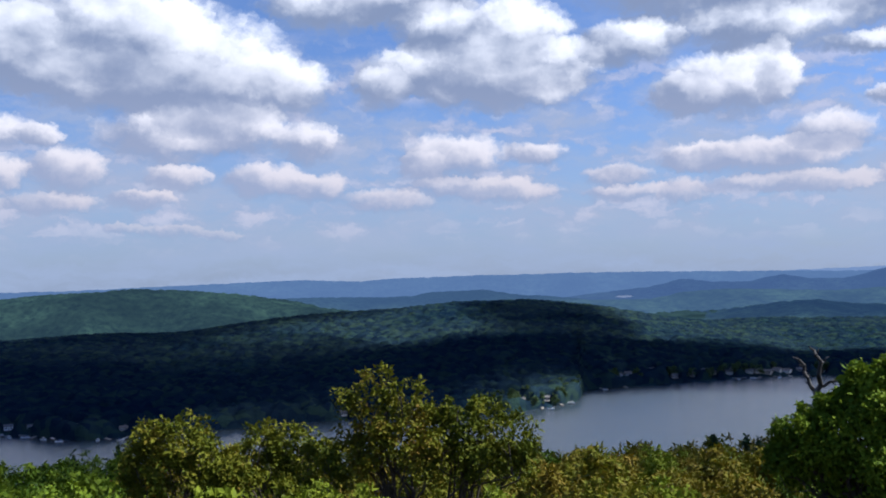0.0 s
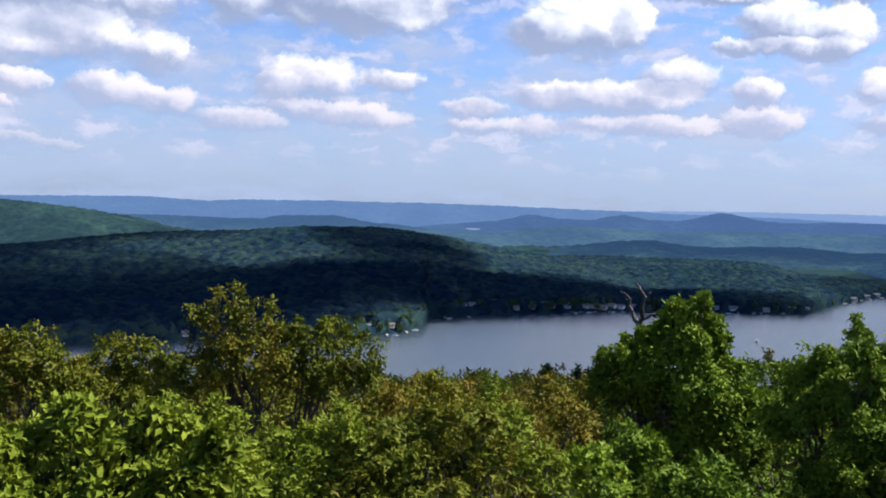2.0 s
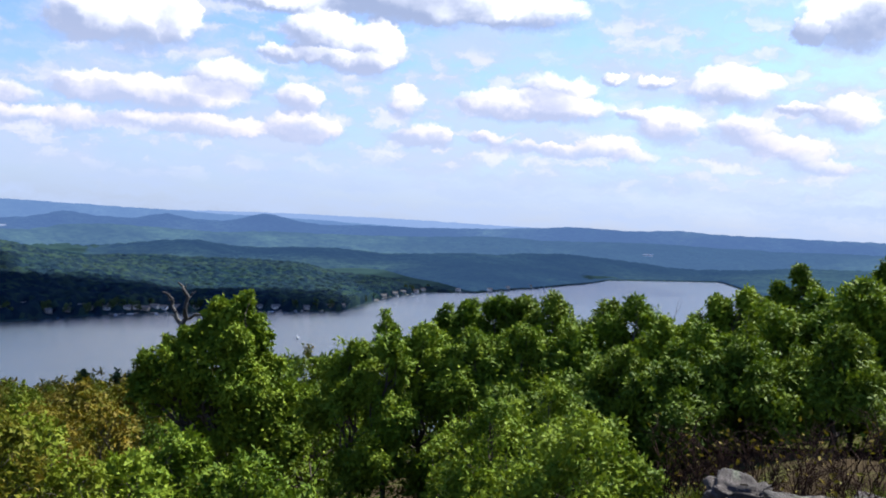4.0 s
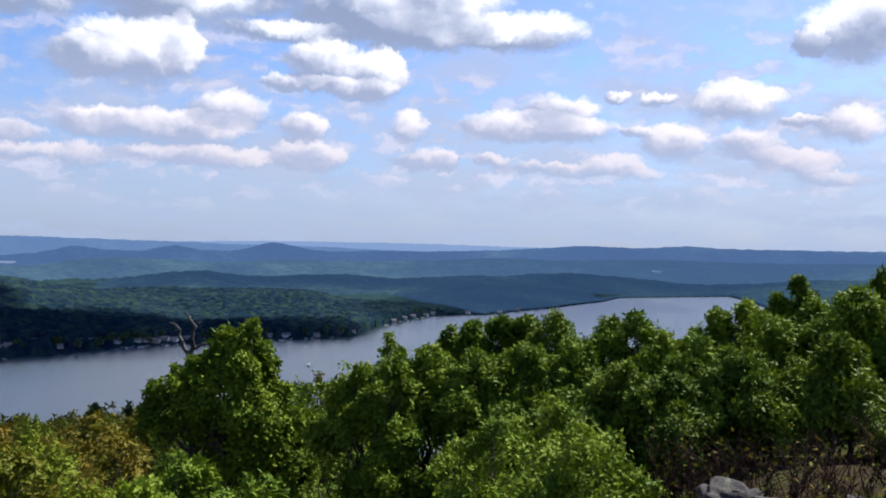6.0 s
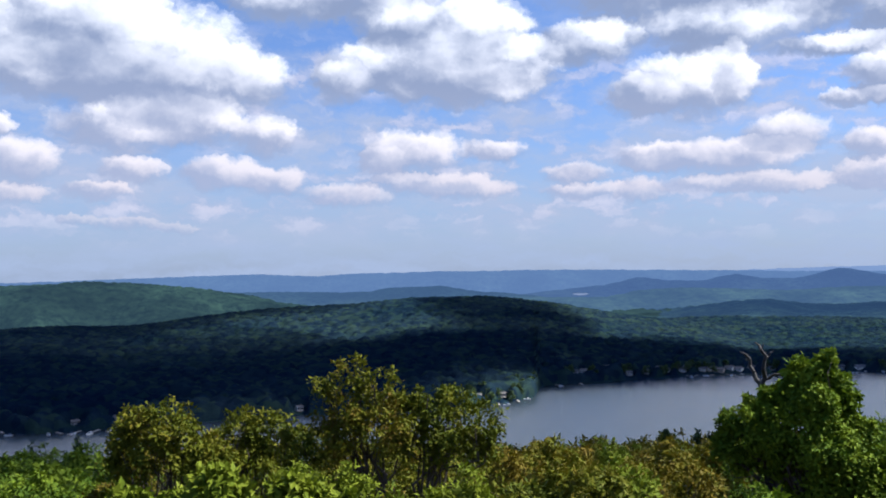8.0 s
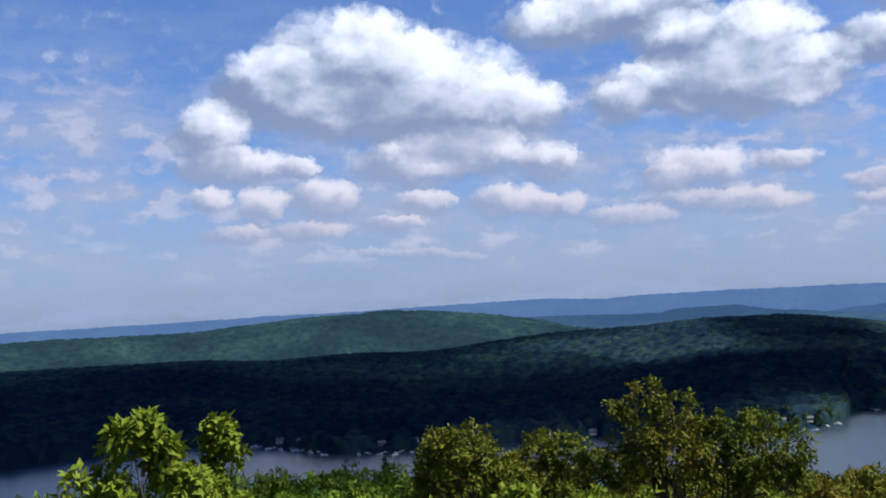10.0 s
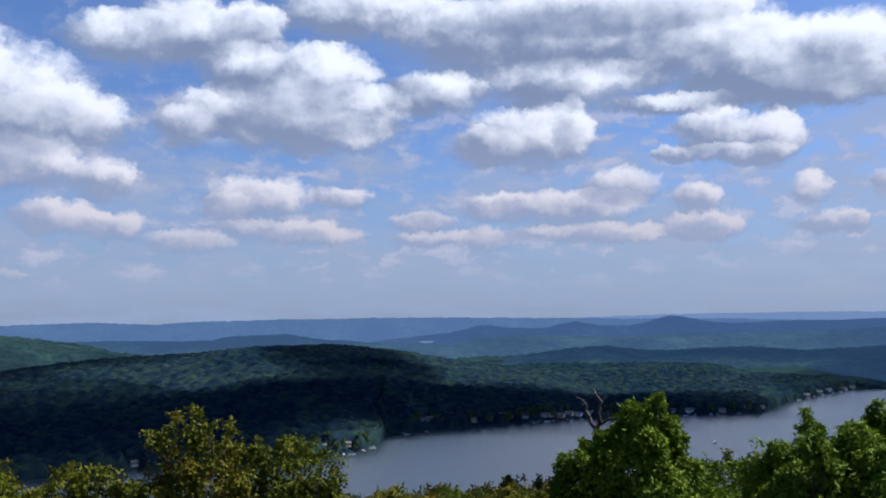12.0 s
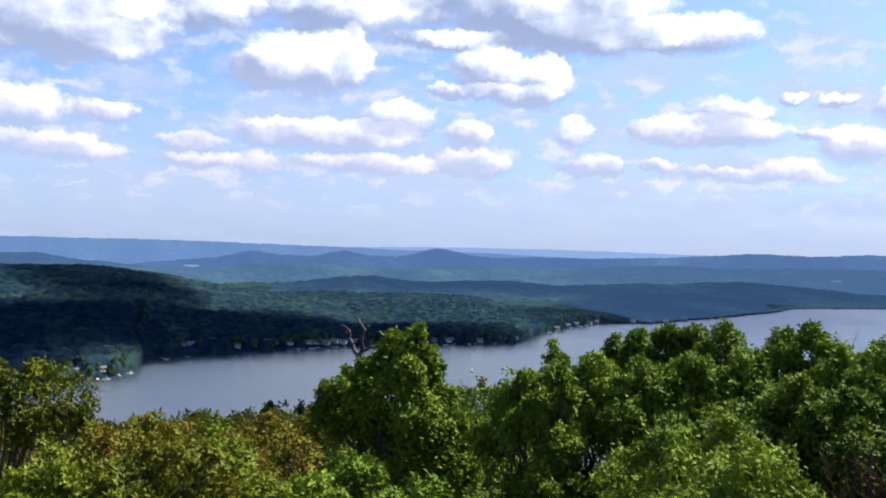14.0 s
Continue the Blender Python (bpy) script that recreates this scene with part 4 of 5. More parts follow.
for pts in (((16.36, -4.25), (16.48, -4.05), (16.5, -3.88)), ((15.78, -4.8), (15.62, -4.84), (15.5, -4.78)), ((16.5, -5.2), (16.64, -5.12), (16.72, -4.98)), ((17.05, -5.62), (17.2, -5.75), (17.34, -5.78)), ((16.0, -5.7), (15.84, -5.72), (15.72, -5.64))):
    part("twig", limb([sp(*p) for p in pts], [0.011, 0.008, 0.003]), snag)

# leafy trees and shrubs along the summit's edge
# bearing, top, distance, width, lowest leaves, seed, darker
BACK_ROW = [   # tall slim crowns
    (31.6, -4.75, 16.5, 1.2, -8.6, 25, 1), (32.9, -4.2, 16.5, 1.2, -8.6, 26, 0), (34.7, -3.85, 16.8, 1.2, -8.4, 27, 0), (36.2, -3.85, 17.0, 1.1, -8.0, 28, 1),
    (37.9, -3.6, 16.5, 1.3, -8.6, 29, 1), (41.2, -3.85, 16.0, 1.2, -8.2, 30, 1), (47.2, -3.15, 16.5, 1.2, -7.6, 33, 0), (48.8, -2.6, 16.5, 1.3, -7.6, 49, 0),
    (50.6, -2.3, 18.0, 0.9, -6.4, 34, 1), (51.6, -1.25, 18.0, 0.9, -6.4, 50, 1), (55.9, -0.75, 17.5, 1.0, -6.0, 36, 1),
]
MIDDLE_ROW = [   # broad crowns
    (26.3, -6.9, 14.5, 1.15, -10.2, 22, 0), (28.3, -6.4, 14.0, 1.3, None, 23, 0), (30.4, -5.75, 14.8, 1.3, -9.6, 24, 0), (33.5, -6.0, 14.4, 1.5, -9.4, 41, 0),
    (36.4, -5.6, 14.4, 1.6, -10.2, 43, 0), (42.7, -3.5, 15.5, 1.2, -8.6, 31, 0), (39.4, -5.3, 14.6, 1.3, -9.2, 32, 0), (44.6, -4.7, 14.5, 1.2, -8.8, 40, 0),
    (50.4, -3.4, 14.0, 1.7, -8.4, 39, 0), (52.8, -2.3, 14.5, 1.5, -8.0, 35, 0), (54.4, -1.9, 14.0, 1.6, -8.0, 37, 0), (57.4, -1.5, 14.0, 1.8, -8.0, 38, 0),
    (61.0, -1.2, 14.0, 2.0, -8.2, 45, 0), (64.5, -1.0, 13.5, 2.0, -8.2, 46, 0), (67.5, -1.4, 14.0, 2.0, None, 47, 0),
]
FRONT_ROW = [   # low crowns
    (46.6, -5.0, 13.4, 1.4, -8.6, 44, 0), (48.6, -5.6, 12.4, 1.3, -8.8, 42, 1), (53.6, -4.4, 12.6, 1.5, -8.6, 48, 1), (42.0, -6.6, 12.6, 1.3, -10.6, 51, 1),
    (35.4, -9.2, 12.2, 1.1, None, 52, 1), (38.8, -8.4, 12.4, 1.2, -11.6, 54, 1), (45.0, -7.0, 12.0, 1.2, -10.0, 55, 1),
]
for az0, top, d, width, low, seed, dark in BACK_ROW + MIDDLE_ROW + FRONT_ROW:
    bush("broadleaf_tree", "dense dark-green leafy tree behind the summit shrubs" if dark else "dense leafy green tree at the edge of the summit", "tree", az0, top, d, width, LEAF_DEEP if dark else LEAF_GREEN, seed, leaf=0.085, count=16000, low=low, trunk=0.045, group="green trees along the summit edge", n=8)
for k in range(12):
    bush("broadleaf_tree", "leafy green tree standing behind the summit edge", "tree", 23.5 + k * 2.6, -8.0 if k < 2 else -7.0 + (k % 3) * 0.4 + k * 0.12, 21.0 + (k * 7) % 5, 2.4, LEAF_DEEP, 700 + k, leaf=0.12, count=9000, trunk=0.07, group="green trees along the summit edge")
bush("sapling", "thin upright green sapling above the shrubs", "tree", 28.1, -5.0, 15.3, 0.22, LEAF_GREEN, 60, leaf=0.07, count=800, low=-7.2, trunk=0.02, n=5)
for az0, top, d, width, seed in ((-32.9, -5.7, 8.5, 0.7, 61), (-38.0, -4.9, 8.0, 1.2, 63), (-34.6, -8.4, 8.0, 0.8, 64), (-15.8, -10.9, 8.0, 1.2, 62), (-20.6, -11.4, 7.8, 1.1, 65), (-11.4, -11.2, 8.0, 1.1, 66), (-8.4, -12.6, 7.6, 0.9, 67)):
    bush("hickory_shrub", "near bright green shrub with long pointed leaves", "shrub", az0, top, d, width, LEAF_LIME, seed, leaf=0.092, count=8500, trunk=0.03, group="bright green shrubs near the eye", blade=False)
for az0, top, d, width, seed in ((16.4, -12.2, 10.5, 1.2, 68), (20.4, -13.2, 10.0, 1.2, 69), (13.6, -13.2, 9.6, 1.1, 70)):
    bush("scrub_bush", "drooping pale green bush before the full tree", "shrub", az0, top, d, width, LEAF_GREEN, seed, leaf=0.085, count=7000, trunk=0.03, group="scrub bushes below the summit")

rng = np.random.RandomState(99)
# understorey below them, nearer to the eye
for k in range(42):
    a = -48 + k * 2.5 + rng.uniform(-1, 1)
    d = rng.uniform(8.5, 11.5)
    top = -12.0 - rng.uniform(0, 1.5) if a < -19 else -10.2 - rng.uniform(0, 2.4) if a < 24 else -8.4 - rng.uniform(0, 2.5)
    if a > 42:
        top, d = -9.6 - rng.uniform(0, 1.2), rng.uniform(9.0, 10.5)
    if a > 40 or 12 < a < 33:
        continue
    mat = (LEAF_OLIVE, LEAF_LIME, LEAF_LIME, LEAF_LIME)[rng.randint(4)] if -19 < a < 1 else (LEAF_OLIVE, LEAF_OLIVE, LEAF_LIME, LEAF_RUST)[rng.randint(4)] if -19 < a < 14 else LEAF_DEEP if a < -19 else (LEAF_GREEN, LEAF_DEEP, LEAF_DEEP)[rng.randint(3)]
    bush("scrub_bush", "leafy yellow-green scrub bush on the slope" if -19 < a < 14 else "leafy green scrub bush on the slope", "shrub", a, top, d, rng.uniform(1.0, 1.5), mat, 200 + k, leaf=0.072, count=8600, trunk=0.03, group="scrub bushes below the summit", n=9)
for k in range(48):
    a = -49 + k * 1.6 + rng.uniform(-0.8, 0.8)
    d = rng.uniform(14.0, 24.0)
    top = (-9.0 if a < -1 else -9.9 if a < 6 else -9.3) - rng.uniform(0, 0.9)
    if a < -21:
        top -= 1.7
    if 3 < a < 15:
        top -= 0.9
    mat = (LEAF_OLIVE, LEAF_OLIVE, LEAF_LIME, LEAF_RUST)[rng.randint(4)] if -21 < a < 14 else (LEAF_DEEP, LEAF_GREEN, LEAF_DEEP)[rng.randint(3)]
    bush("scrub_bush", "leafy olive scrub bush on the slope" if -21 < a < 14 else "leafy green scrub bush on the slope", "shrub", a, top, d, rng.uniform(1.8, 2.6), mat, 300 + k, leaf=0.105, count=5800, trunk=0.04, group="scrub bushes below the summit", n=10)
for k in range(92):
    a = -48 + k * 0.8 + rng.uniform(-0.8, 0.8)
    d = rng.uniform(32.0, 85.0)
    lift = -9.1 if a < 1 else -9.75 if a < 5 else -8.9 if a < 16 else -8.3 if a < 22 else -7.5
    top = lift - rng.uniform(0, 0.7)
    mat = (LEAF_RUST, LEAF_RUST, LEAF_OLIVE)[rng.randint(3)] if 3 < a < 15 else (LEAF_DEEP, LEAF_OLIVE)[rng.randint(2)] if a > -19 else LEAF_DEEP
    bush("slope_tree", "small olive-brown tree lower down the wooded slope" if mat is not LEAF_DEEP else "small green tree lower down the wooded slope", "tree", a, top, d, d * 0.085, mat, 400 + k, leaf=0.22 + d * 0.0025, count=2600, trunk=0.07, group="trees lower on the slope", n=9)

for k in range(34):
    a = -42 + k * 0.68 + rng.uniform(-0.4, 0.4)
    d = rng.uniform(38.0, 66.0)
    bush("slope_tree", "small green tree lower down the wooded slope", "tree", a, -8.75 - rng.uniform(0, 0.55), d, d * 0.1, (LEAF_DEEP, LEAF_GREEN, LEAF_DEEP)[k % 3], 1300 + k, leaf=0.24, count=3000, trunk=0.07, group="trees lower on the slope", n=9)

for k in range(46):
    a = 2.5 + k * 0.44 if k < 30 else -35 + (k - 30) * 1.0
    d = rng.uniform(27.0, 48.0)
    top = (-9.35 if k < 30 else -9.9) - rng.uniform(0, 0.6)
    mat = (LEAF_RUST, LEAF_RUST, LEAF_OLIVE, LEAF_LIME)[rng.randint(4)] if k < 30 else (LEAF_DEEP, LEAF_GREEN)[rng.randint(2)]
    bush("slope_tree", "low olive-brown crown in the closed canopy of the slope" if k < 30 else "low green crown in the closed canopy of the slope", "tree", a, top, d, d * 0.1, mat, 1400 + k, leaf=0.19, count=3400, trunk=0.07, group="trees lower on the slope", n=10)


def conifer(az, top, d, seed):
    """A small dark spire: whorls of drooping branches round a straight stem."""
    rng = np.random.RandomState(seed)
    foot = bearing(az, 0, d)
    foot.z = ground_at(az, d)
    high = EYE + d * math.tan(radians(top)) - foot.z
    root = new("pine_tree")
    root.location = foot
    tagged(root, "small dark pine spire poking above the slope canopy", "tree", "pines on the slope")
    V, F = [], []
    tube(V, F, (0, 0, -0.3), (0, 0, high), 0.09, 0.01)
    part("trunk", quads("trunk", np.array([tuple(v) for v in V]), np.array(F), BARK, True), root)
    n = 1500
    f = rng.rand(n) ** 0.6
    w = rng.rand(n) * 2 * math.pi
    rad = f * high * 0.2 * (0.5 + 0.5 * np.sin(f * 40) ** 2) * rng.rand(n) ** 0.4
    C = np.stack([rad * np.cos(w), rad * np.sin(w), high * (1 - f * 0.8) - rad * 0.3], -1)
    Vq, Q = leaves(C, 0.3, rng, 0.5)
    part("crown", quads("crown", Vq, Q, LEAF_DARK), root)


for az0, top, d, seed in ((11.2, -8.75, 55, 1), (12.9, -8.8, 60, 2), (13.6, -8.85, 62, 3), (-25.0, -8.6, 60, 4), (-22.6, -8.4, 58, 5), (-20.4, -8.7, 60, 6)):
    conifer(az0, top, d, seed)

# ---- the rock outcrop and dry brush at the summit's edge ----


def rock(az, el, d, size, seed, label):
    """A weathered outcrop: a rounded block, cracked and lumpy, sunk into the soil."""
    rng = np.random.RandomState(seed)
    u, v = np.meshgrid(np.linspace(0, 2 * math.pi, 61)[:-1], np.linspace(0.03, math.pi - 0.03, 36))
    n = np.stack([np.sin(v) * np.cos(u), np.sin(v) * np.sin(u), np.cos(v)], -1)
    box = np.sign(n) * np.abs(n) ** 0.6
    lump = np.zeros_like(u)
    for k in range(16):
        w = rng.normal(0, 1.3 + 0.75 * k, 3)
        lump += 0.2 / (1 + 0.36 * k) * np.sin(n @ w + rng.rand() * 6)
    for k in range(5):     # cracks
        w = rng.normal(0, 1, 3)
        w /= np.linalg.norm(w)
        lump -= 0.07 * np.exp(-((n @ w - rng.uniform(-0.6, 0.6)) / 0.03) ** 2)
    P = box * (1 + lump)[..., None] * np.array(size)
    ob = new("rock", grid_mesh("rock", P, ROCK, closed=True))
    spot = bearing(az, el, d)
    ob.location = (spot.x, spot.y, spot.z - size[2] * 0.9)
    ob.rotation_euler = (0, 0, -radians(az) + rng.uniform(-0.3, 0.3))
    return tagged(ob, label, "rock", "rock outcrops")


rock(55.6, -14.1, 7.2, (0.62, 0.34, 0.22), 1, "weathered brown-grey rock outcrop with lichen")
rock(59.5, -13.3, 7.5, (0.6, 0.4, 0.26), 4, "weathered brown-grey rock outcrop with lichen")
rock(48.9, -13.5, 7.6, (0.24, 0.2, 0.18), 2, "small grey rock half hidden in brush")
rock(51.9, -14.4, 7.0, (0.3, 0.25, 0.14), 3, "weathered brown-grey rock outcrop with lichen")


def bare_shrub(az, d, high, seed, label, mat=TWIG, stems=9, sprigs=0, slim=1.0):
    """Dry upright twigs that fork, from one foot."""
    rng = np.random.RandomState(seed)
    foot = bearing(az, 0, d)
    foot.z = ground_at(az, d)
    root = new("dry_shrub")
    root.location = foot
    tagged(root, label, "shrub", "dry shrubs")
    V, F = [], []
    tips = []
    for k in range(stems):
        lean = rng.normal(0, 0.28, 2)
        h = high * rng.uniform(0.6, 1.0)
        tip = Vector((lean[0] * h, lean[1] * h, h))
        pts = bent(V, F, (rng.normal(0, 0.08), rng.normal(0, 0.08), -0.1), tip, 0.007 * slim, 0.003 * slim, rng, 5, 0.07)
        for q in pts[2:]:
            for j in range(3 if slim == 1.0 else 1):
                t2 = q + Vector((rng.normal(0, 0.2 * slim), rng.normal(0, 0.2 * slim), rng.uniform(0.05, 0.3))) * high * 0.8
                bent(V, F, q, t2, 0.0035 * slim, 0.0015 * slim, rng, 3, 0.1)
                tips.append(t2)
    part("stem", quads("stem", np.array([tuple(v) for v in V]), np.array(F), mat, True), root)
    if sprigs:
        T = np.array([tuple(t) for t in tips])
        C = T[rng.choice(len(T), sprigs)] + rng.normal(0, 0.05, (sprigs, 3))
        Vq, Q = leaves(C, 0.06, rng)
        part("foliage", quads("foliage", Vq, Q, LEAF_RUST), root)


for k in range(14):
    a = 45 + k * 1.0 + rng.uniform(-0.5, 0.5)
    bare_shrub(a, rng.uniform(7.4, 9.8), rng.uniform(0.45, 0.85), 500 + k, "dry brown twiggy brush with a few rusty leaves", TWIG, 9, 24)
for k, (a, d, h) in enumerate(((5.2, 8.2, 0.75), (9.0, 8.0, 0.8), (12.5, 8.2, 0.8), (14.2, 8.6, 0.75))):
    bare_shrub(a, d, h, 540 + k, "bare brown twigs standing among leafy scrub", PALE_TWIG, 6, 0, 0.55)


bare_shrub(45.4, 15.0, 1.95, 560, "tall bare grey twigs rising above green crowns", PALE_TWIG, 12, 0, 0.8)
bare_shrub(44.4, 15.2, 1.8, 561, "tall bare grey twigs rising above green crowns", PALE_TWIG, 10, 0, 0.8)


def grass_tuft(az, d, seed):
    rng = np.random.RandomState(seed)
    foot = bearing(az, 0, d)
    foot.z = ground_at(az, d)
    n = 260
    w, r = rng.rand(n) * 2 * math.pi, np.sqrt(rng.rand(n)) * 0.22
    base = np.stack([r * np.cos(w), r * np.sin(w), np.full(n, -0.03)], -1)
    lean = rng.normal(0, 0.09, (n, 2))
    h = rng.uniform(0.12, 0.3, n)
    tip = base + np.concatenate([lean, h[:, None]], 1)
    side = np.stack([np.cos(w + 1.3), np.sin(w + 1.3), np.zeros(n)], -1) * 0.005
    mid = (base + tip) / 2 + np.stack([lean[:, 0] * -0.2, lean[:, 1] * -0.2, h * 0.06], -1)
    V = np.stack([base - side, mid - side * 0.8, tip, mid + side * 0.8], 1).reshape(-1, 3)
    ob = new("grass_tuft", quads("grass_tuft", V, np.arange(4 * n).reshape(-1, 4), LEAF_LIME))
    ob.location = foot
    tagged(ob, "tuft of yellow-green grass beside bare rock", "grass", "grass tufts by the rock")


for k in range(26):
    grass_tuft(rng.uniform(47, 60), rng.uniform(6.0, 8.6), 600 + k)

# ---- along the far shore ----
PAINTS = []
for name, colour in (("white_clapboard", (0.80, 0.80, 0.78)), ("grey_clapboard", (0.42, 0.43, 0.45)), ("tan_clapboard", (0.42, 0.36, 0.29)), ("cream_clapboard", (0.66, 0.62, 0.54))):
    m, nt, b = material(name, 0.7)
    wave = nt.nodes.new("ShaderNodeTexWave")
    wave.bands_direction = "Z"
    wave.inputs["Scale"].default_value = 2.5
    nt.links.new(nt.nodes.new("ShaderNodeNewGeometry").outputs["Position"], wave.inputs["Vector"])
    shade = tuple(c * 0.8 for c in colour)
    nt.links.new(mixed(nt, noise_of(nt, 0.8, 4), shade, colour), b.inputs["Base Color"])
    bump_of(nt, b, wave.outputs[1], 0.4, 0.03)
    PAINTS.append(m)
SHINGLE, nt, b = material("roof_shingle", 0.85)
nt.links.new(ramp_of(nt, noise_of(nt, 1.4, 5, 0.7), [(0.3, (0.07, 0.065, 0.065)), (0.7, (0.19, 0.175, 0.165))]), b.inputs["Base Color"])
PANE, nt, b = material("window_glass", 0.08)
b.inputs["Base Color"].default_value = (0.03, 0.04, 0.05, 1)
TIMBER, nt, b = material("weathered_timber", 0.85)
nt.links.new(ramp_of(nt, noise_of(nt, 2.5, 4), [(0.3, (0.22, 0.19, 0.16)), (0.7, (0.42, 0.38, 0.33))]), b.inputs["Base Color"])
GELCOAT, nt, b = material("white_gelcoat", 0.3)
nt.links.new(ramp_of(nt, noise_of(nt, 1.2, 3), [(0.3, (0.7, 0.7, 0.7)), (0.7, (0.82, 0.82, 0.82))]), b.inputs["Base Color"])
CANVAS, nt, b = material("blue_canvas", 0.9)
nt.links.new(ramp_of(nt, noise_of(nt, 2, 3), [(0.3, (0.05, 0.09, 0.18)), (0.7, (0.09, 0.15, 0.28))]), b.inputs["Base Color"])


def block(x0, x1, y0, y1, z0, z1, mat, name, bevel=0.0):
    bm = bmesh.new()
    bmesh.ops.create_cube(bm, size=1.0, matrix=Matrix.LocRotScale(((x0 + x1) / 2, (y0 + y1) / 2, (z0 + z1) / 2), None, (x1 - x0, y1 - y0, z1 - z0)))
    if bevel:
        bmesh.ops.bevel(bm, geom=bm.edges[:], offset=bevel, segments=1, affect="EDGES")
    me = bpy.data.meshes.new(name)
    bm.to_mesh(me)
    bm.free()
    me.materials.append(mat)
    return me


def prism(profile, x0, x1, mat, name):
    """A closed outline in y and z, drawn out along x."""
    n = len(profile)
    V = [(x, y, z) for x in (x0, x1) for y, z in profile]
    F = [tuple(range(n))[::-1], tuple(range(n, 2 * n))] + [(k, (k + 1) % n, n + (k + 1) % n, n + k) for k in range(n)]
    me = bpy.data.meshes.new(name)
    me.from_pydata(V, [], F)
    me.update()
    me.materials.append(mat)
    return me


def house(az, r, size, storeys, paint, seed):
    """A gabled lake house with its front towards the water (its own -y)."""
    rng = np.random.RandomState(seed)
    root = new("house")
    L, W, H = size / 2, size * 0.34, 2.7 * storeys + 0.2
    rise = W * 0.6
    mat = PAINTS[paint]
    part("wall", prism([(-W, -3.0), (W, -3.0), (W, H), (0, H + rise), (-W, H)], -L, L, mat, "wall"), root)
    over, th = 0.5, 0.25
    roof = [(-W - over, H - over * rise / W), (0, H + rise), (W + over, H - over * rise / W), (W + over, H - over * rise / W + th), (0, H + rise + th * 1.3), (-W - over, H - over * rise / W + th)]
    part("roof", prism([(y, z + 0.02) for y, z in roof], -L - 0.5, L + 0.5, SHINGLE, "roof"), root, "dark asphalt shingle roof")
    part("chimney", block(L * 0.4, L * 0.4 + 0.8, 0.3, 1.1, H, H + rise + 1.0, SHINGLE, "chimney", 0.04), root)
    part("door", block(-0.5, 0.5, -W - 0.06, -W + 0.05, 0.2, 2.3, TIMBER, "door", 0.02), root)
    for floor in range(storeys):
        for x in (-L * 0.62, L * 0.62):
            win = part("window", block(x - 0.75, x + 0.75, -W - 0.08, -W + 0.05, floor * 3.1 + 0.9, floor * 3.1 + 2.4, PAINTS[0], "window", 0.02), root, "white window frame")
            part("pane", block(x - 0.62, x + 0.62, -W - 0.11, -W - 0.07, floor * 3.1 + 1.03, floor * 3.1 + 2.27, PANE, "pane"), win)
    part("deck", block(-L, L, -W - 3.0, -W - 0.02, -0.2, 0.1, TIMBER, "deck", 0.03), root, "weathered timber deck")
    spot = bearing(az, 0, r)
    root.location = (spot.x, spot.y, ground_at(az, r) + 0.4)
    root.rotation_euler = (0, 0, -radians(az) + rng.uniform(-0.5, 0.5))
    tones = ("white", "grey", "tan", "cream")
    tagged(root, tones[paint] + " clapboard lake house among trees by the shore", "house", "houses along the shore")


for k, (a, r, size, storeys, paint) in enumerate(HOUSES):
    house(a, r, size, storeys, paint, 700 + k)


def dock(az, seed):
    rng = np.random.RandomState(seed)
    root = new("dock")
    long = rng.uniform(9, 15)
    for k in range(int(long / 0.75)):
        part("plank", DOCK_PLANK, root).location = (0, -k * 0.75, 0)
    for y in (-0.5, -long * 0.5, -long + 0.6):
        for x in (-0.95, 0.95):
            part("post", DOCK_POST, root).location = (x, y, 0)
    spot = bearing(az, 0, shore_spot(az) + 1.5)
    root.location = (spot.x, spot.y, LAKE + 0.75)
    root.rotation_euler = (0, 0, -radians(az) + rng.uniform(-0.7, 0.7))
    tagged(root, "grey timber dock reaching out over the lake", "dock", "docks along the shore")


DOCK_PLANK = block(-0.95, 0.95, -0.34, 0.34, -0.06, 0.06, TIMBER, "plank")
DOCK_POST = block(-0.09, 0.09, -0.09, 0.09, -3.0, 0.5, TIMBER, "post")


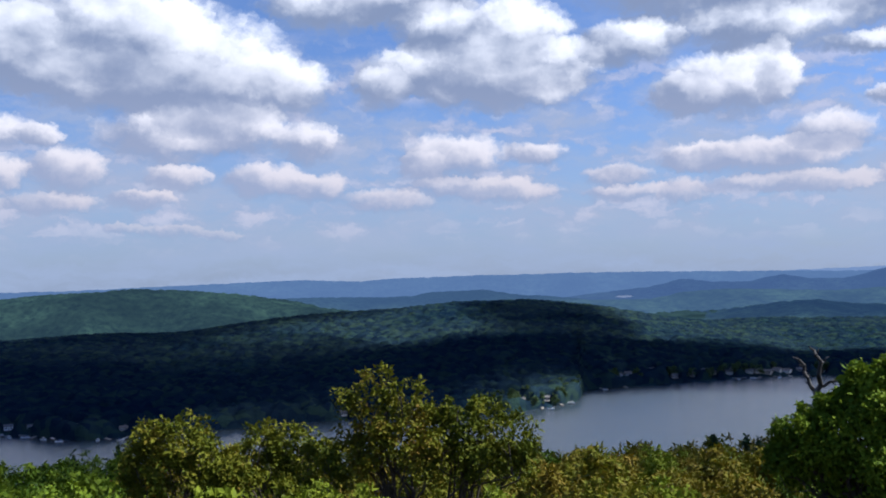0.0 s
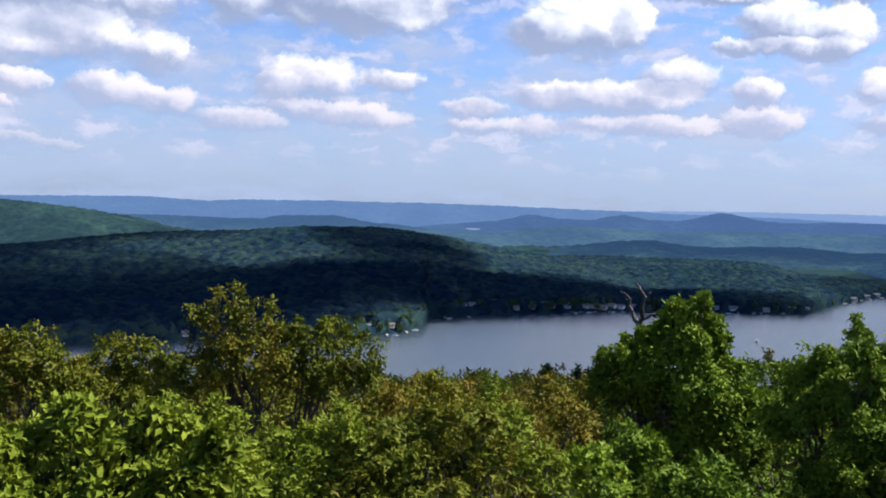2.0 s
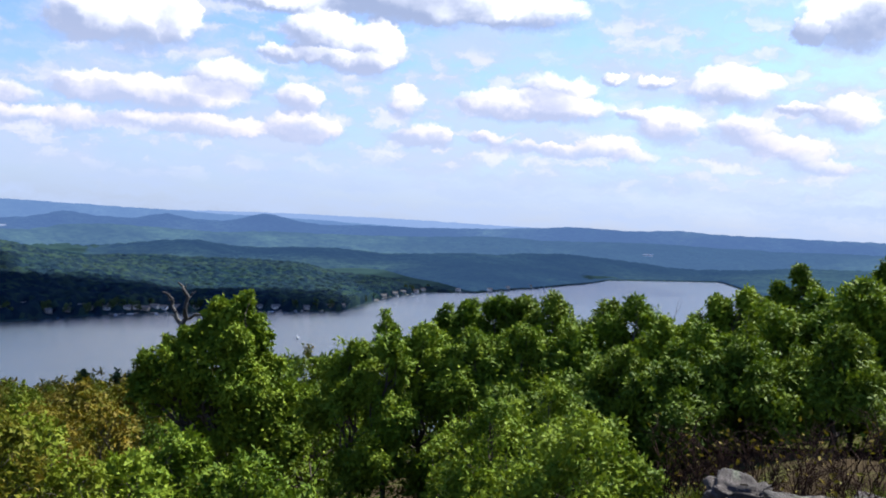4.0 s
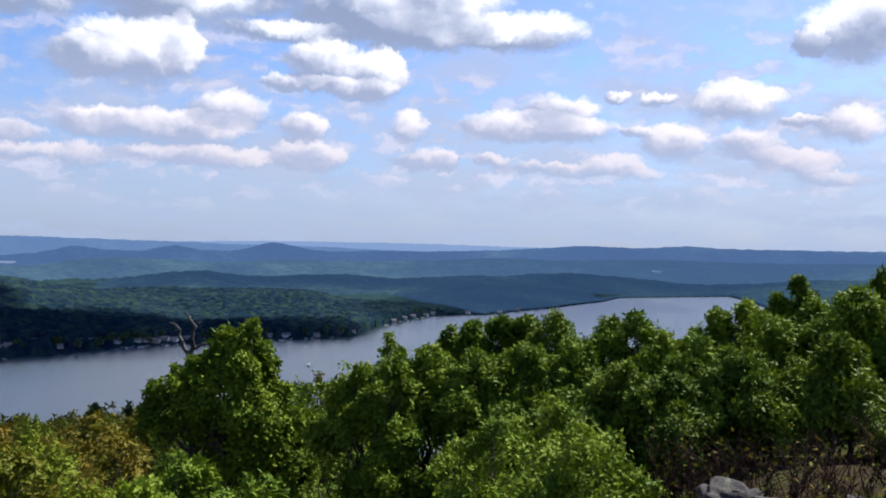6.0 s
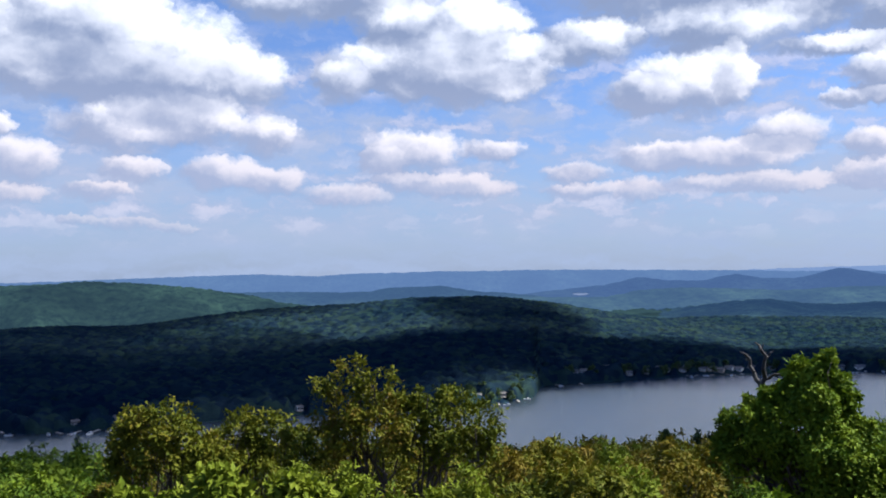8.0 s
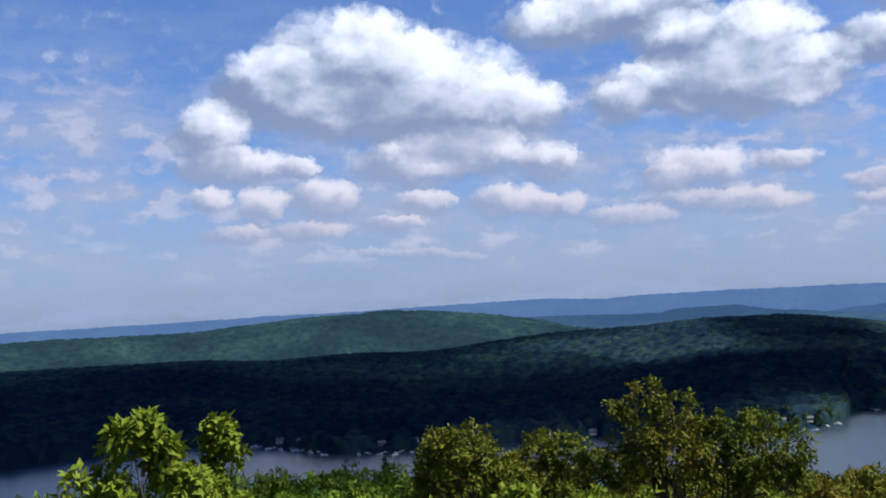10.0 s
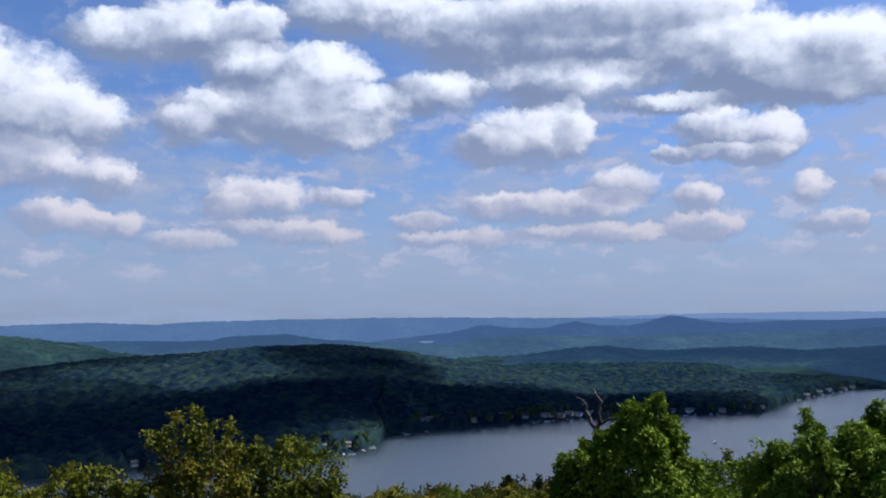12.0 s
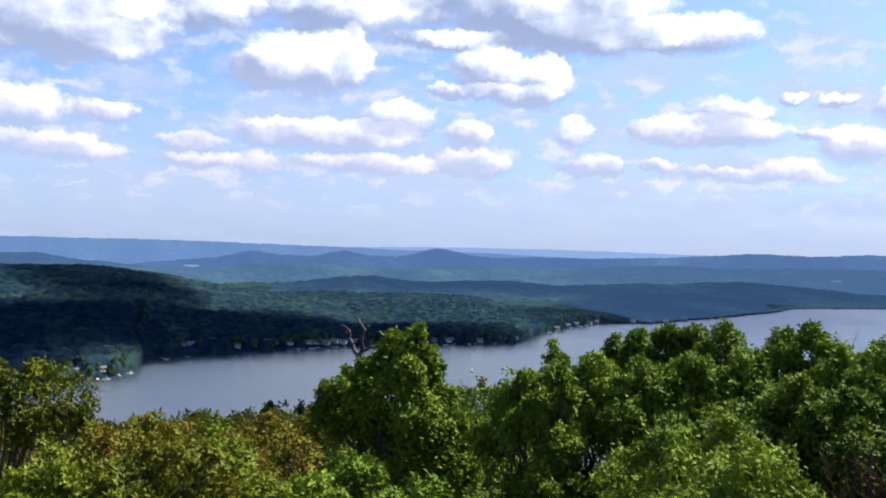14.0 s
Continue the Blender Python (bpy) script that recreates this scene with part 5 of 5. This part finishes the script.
def boat(az, r, seed, sail=False):
    """A small motor boat or sailing boat afloat; bow along its own y."""
    rng = np.random.RandomState(seed)
    root = new("sailboat" if sail else "motor_boat")
    n = 9
    rows = []
    for k in range(n):
        f = k / (n - 1)
        y = -2.9 + 6.2 * f
        w = 1.15 * math.sqrt(max(1 - max(f - 0.35, 0) ** 2 / 0.4225, 0.0004))
        z = 0.75 + 0.35 * f * f
        rows.append([(-w, y, z), (-w * 0.8, y, 0.15), (0, y, -0.25 + 0.3 * f ** 3), (w * 0.8, y, 0.15), (w, y, z), (w * 0.8, y, z - 0.12), (-w * 0.8, y, z - 0.12)])
    part("hull", grid_mesh("hull", np.array(rows), GELCOAT, closed=True, smooth=False), root)
    part("deck", block(-0.8, 0.8, -2.7, 2.2, 0.45, 0.55, GELCOAT, "deck"), root)
    if sail:
        part("mast", block(-0.05, 0.05, 0.3, 0.4, 0.5, 8.0, TIMBER, "mast"), root)
        part("sail", prism([(0.28, 1.3), (0.28, 7.8), (-2.6, 1.3)], -0.03, 0.03, GELCOAT, "sail"), root, "white sail")
    else:
        part("windscreen", prism([(0.3, 0.9), (0.9, 0.9), (0.4, 1.5), (0.3, 1.5)], -0.8, 0.8, PANE, "windscreen"), root)
        part("canopy", block(-0.95, 0.95, -1.8, 0.4, 1.75, 1.87, CANVAS if seed % 2 else GELCOAT, "canopy", 0.03), root)
        for x in (-0.85, 0.85):
            for y in (-1.6, 0.25):
                part("canopy_post", block(x - 0.03, x + 0.03, y - 0.03, y + 0.03, 0.5, 1.76, TIMBER, "canopy_post"), root)
        part("outboard_motor", block(-0.2, 0.2, -3.3, -2.85, -0.3, 1.0, SHINGLE, "outboard_motor", 0.06), root)
    spot = bearing(az, 0, r)
    root.location = (spot.x, spot.y, LAKE + 0.1)
    root.rotation_euler = (0, 0, rng.uniform(0, 6.28))
    tagged(root, "white sailboat out on the lake" if sail else "white motor boat moored near the lake shore", "boat", "" if sail else "boats on the lake")


for k, a in enumerate((-30.4, -29.6, -28.9, -28.0, -27.2, -26.4, -23.6, -22.4, -21.4, -20.5, -19.6, 1.5, 2.6, 4.9, 6.3, 12.4, 13.1, 13.9, 14.6, 15.4, 21.9, 23.2, 24.4, 27.6, 28.4, 29.3, 30.0)):
    dock(a, 800 + k)
for k, a in enumerate((-30.0, -29.2, -28.5, -27.7, -26.8, -26.0, -24.0, -22.8, -21.9, -20.9, -20.0, 2.0, 3.2, 5.2, 12.7, 13.5, 14.9, 21.4, 22.8, 28.0, 28.8, 29.7)):
    boat(a, shore_spot(a) - 7 - (k % 3) * 4, 840 + k)
boat(23.0, 860, 870)
boat(37.5, 1700, 871, sail=True)


def shore_tree(az, back, high, seed):
    """A broad lakeside tree, its crown a heap of leafy clumps."""
    rng = np.random.RandomState(seed)
    r = shore_spot(az) + back
    foot = bearing(az, 0, r)
    foot.z = ground_at(az, r)
    w = high * 0.42
    lobes = []
    for k in range(11):
        f = rng.rand()
        q = rng.rand() * 6.28
        lobes.append((foot.x + math.cos(q) * w * 0.7 * (1 - 0.6 * f), foot.y + math.sin(q) * w * 0.7 * (1 - 0.6 * f), foot.z + high * (0.3 + 0.62 * f), w * rng.uniform(0.34, 0.5)))
    make_tree("shore_tree", "broad green tree on the wooded point by the lake", "tree", foot, lobes, LEAF_FAR, rng, leaf=1.0, count=1200, trunk=0.28, group="trees on the wooded point", hollow=0.75)


for k in range(34):
    shore_tree(rng.uniform(-2.5, 3.7), rng.uniform(3, 60), rng.uniform(8, 13), 900 + k)
for k in range(40):
    shore_tree(rng.uniform(4.5, 31), rng.uniform(5, 30), rng.uniform(8, 12), 950 + k)

# far white sheds and a pale reservoir among the distant hills
shed = new("distant_shed")
part("wall", block(-14, 14, -6, 6, -10, 3, PAINTS[0], "wall"), shed)
part("roof", prism([(-7, 3.02), (7, 3.02), (0, 5)], -15, 15, PAINTS[1], "roof"), shed)
shed.location = bearing(43.4, -1.12, 2925)
shed.rotation_euler = (0, 0, -radians(43.4))
tagged(shed, "long white shed far off on a wooded hillside", "building")

# a pale reservoir among the far hills
pond = new("pond", quads("pond", np.array([(26 * math.cos(w), 20 * math.sin(w) * (1 + 0.2 * math.sin(3 * w)), 0) for w in np.linspace(0, 2 * math.pi, 25)[:-1]]), np.arange(24)[None, :], POND))
pond.location = bearing(6.45, -1.03, 3210)
pond.rotation_euler = (radians(9), 0, -radians(6.45))
tagged(pond, "pale reservoir, given a faint glow, among distant wooded hills", "water", kind="structure")
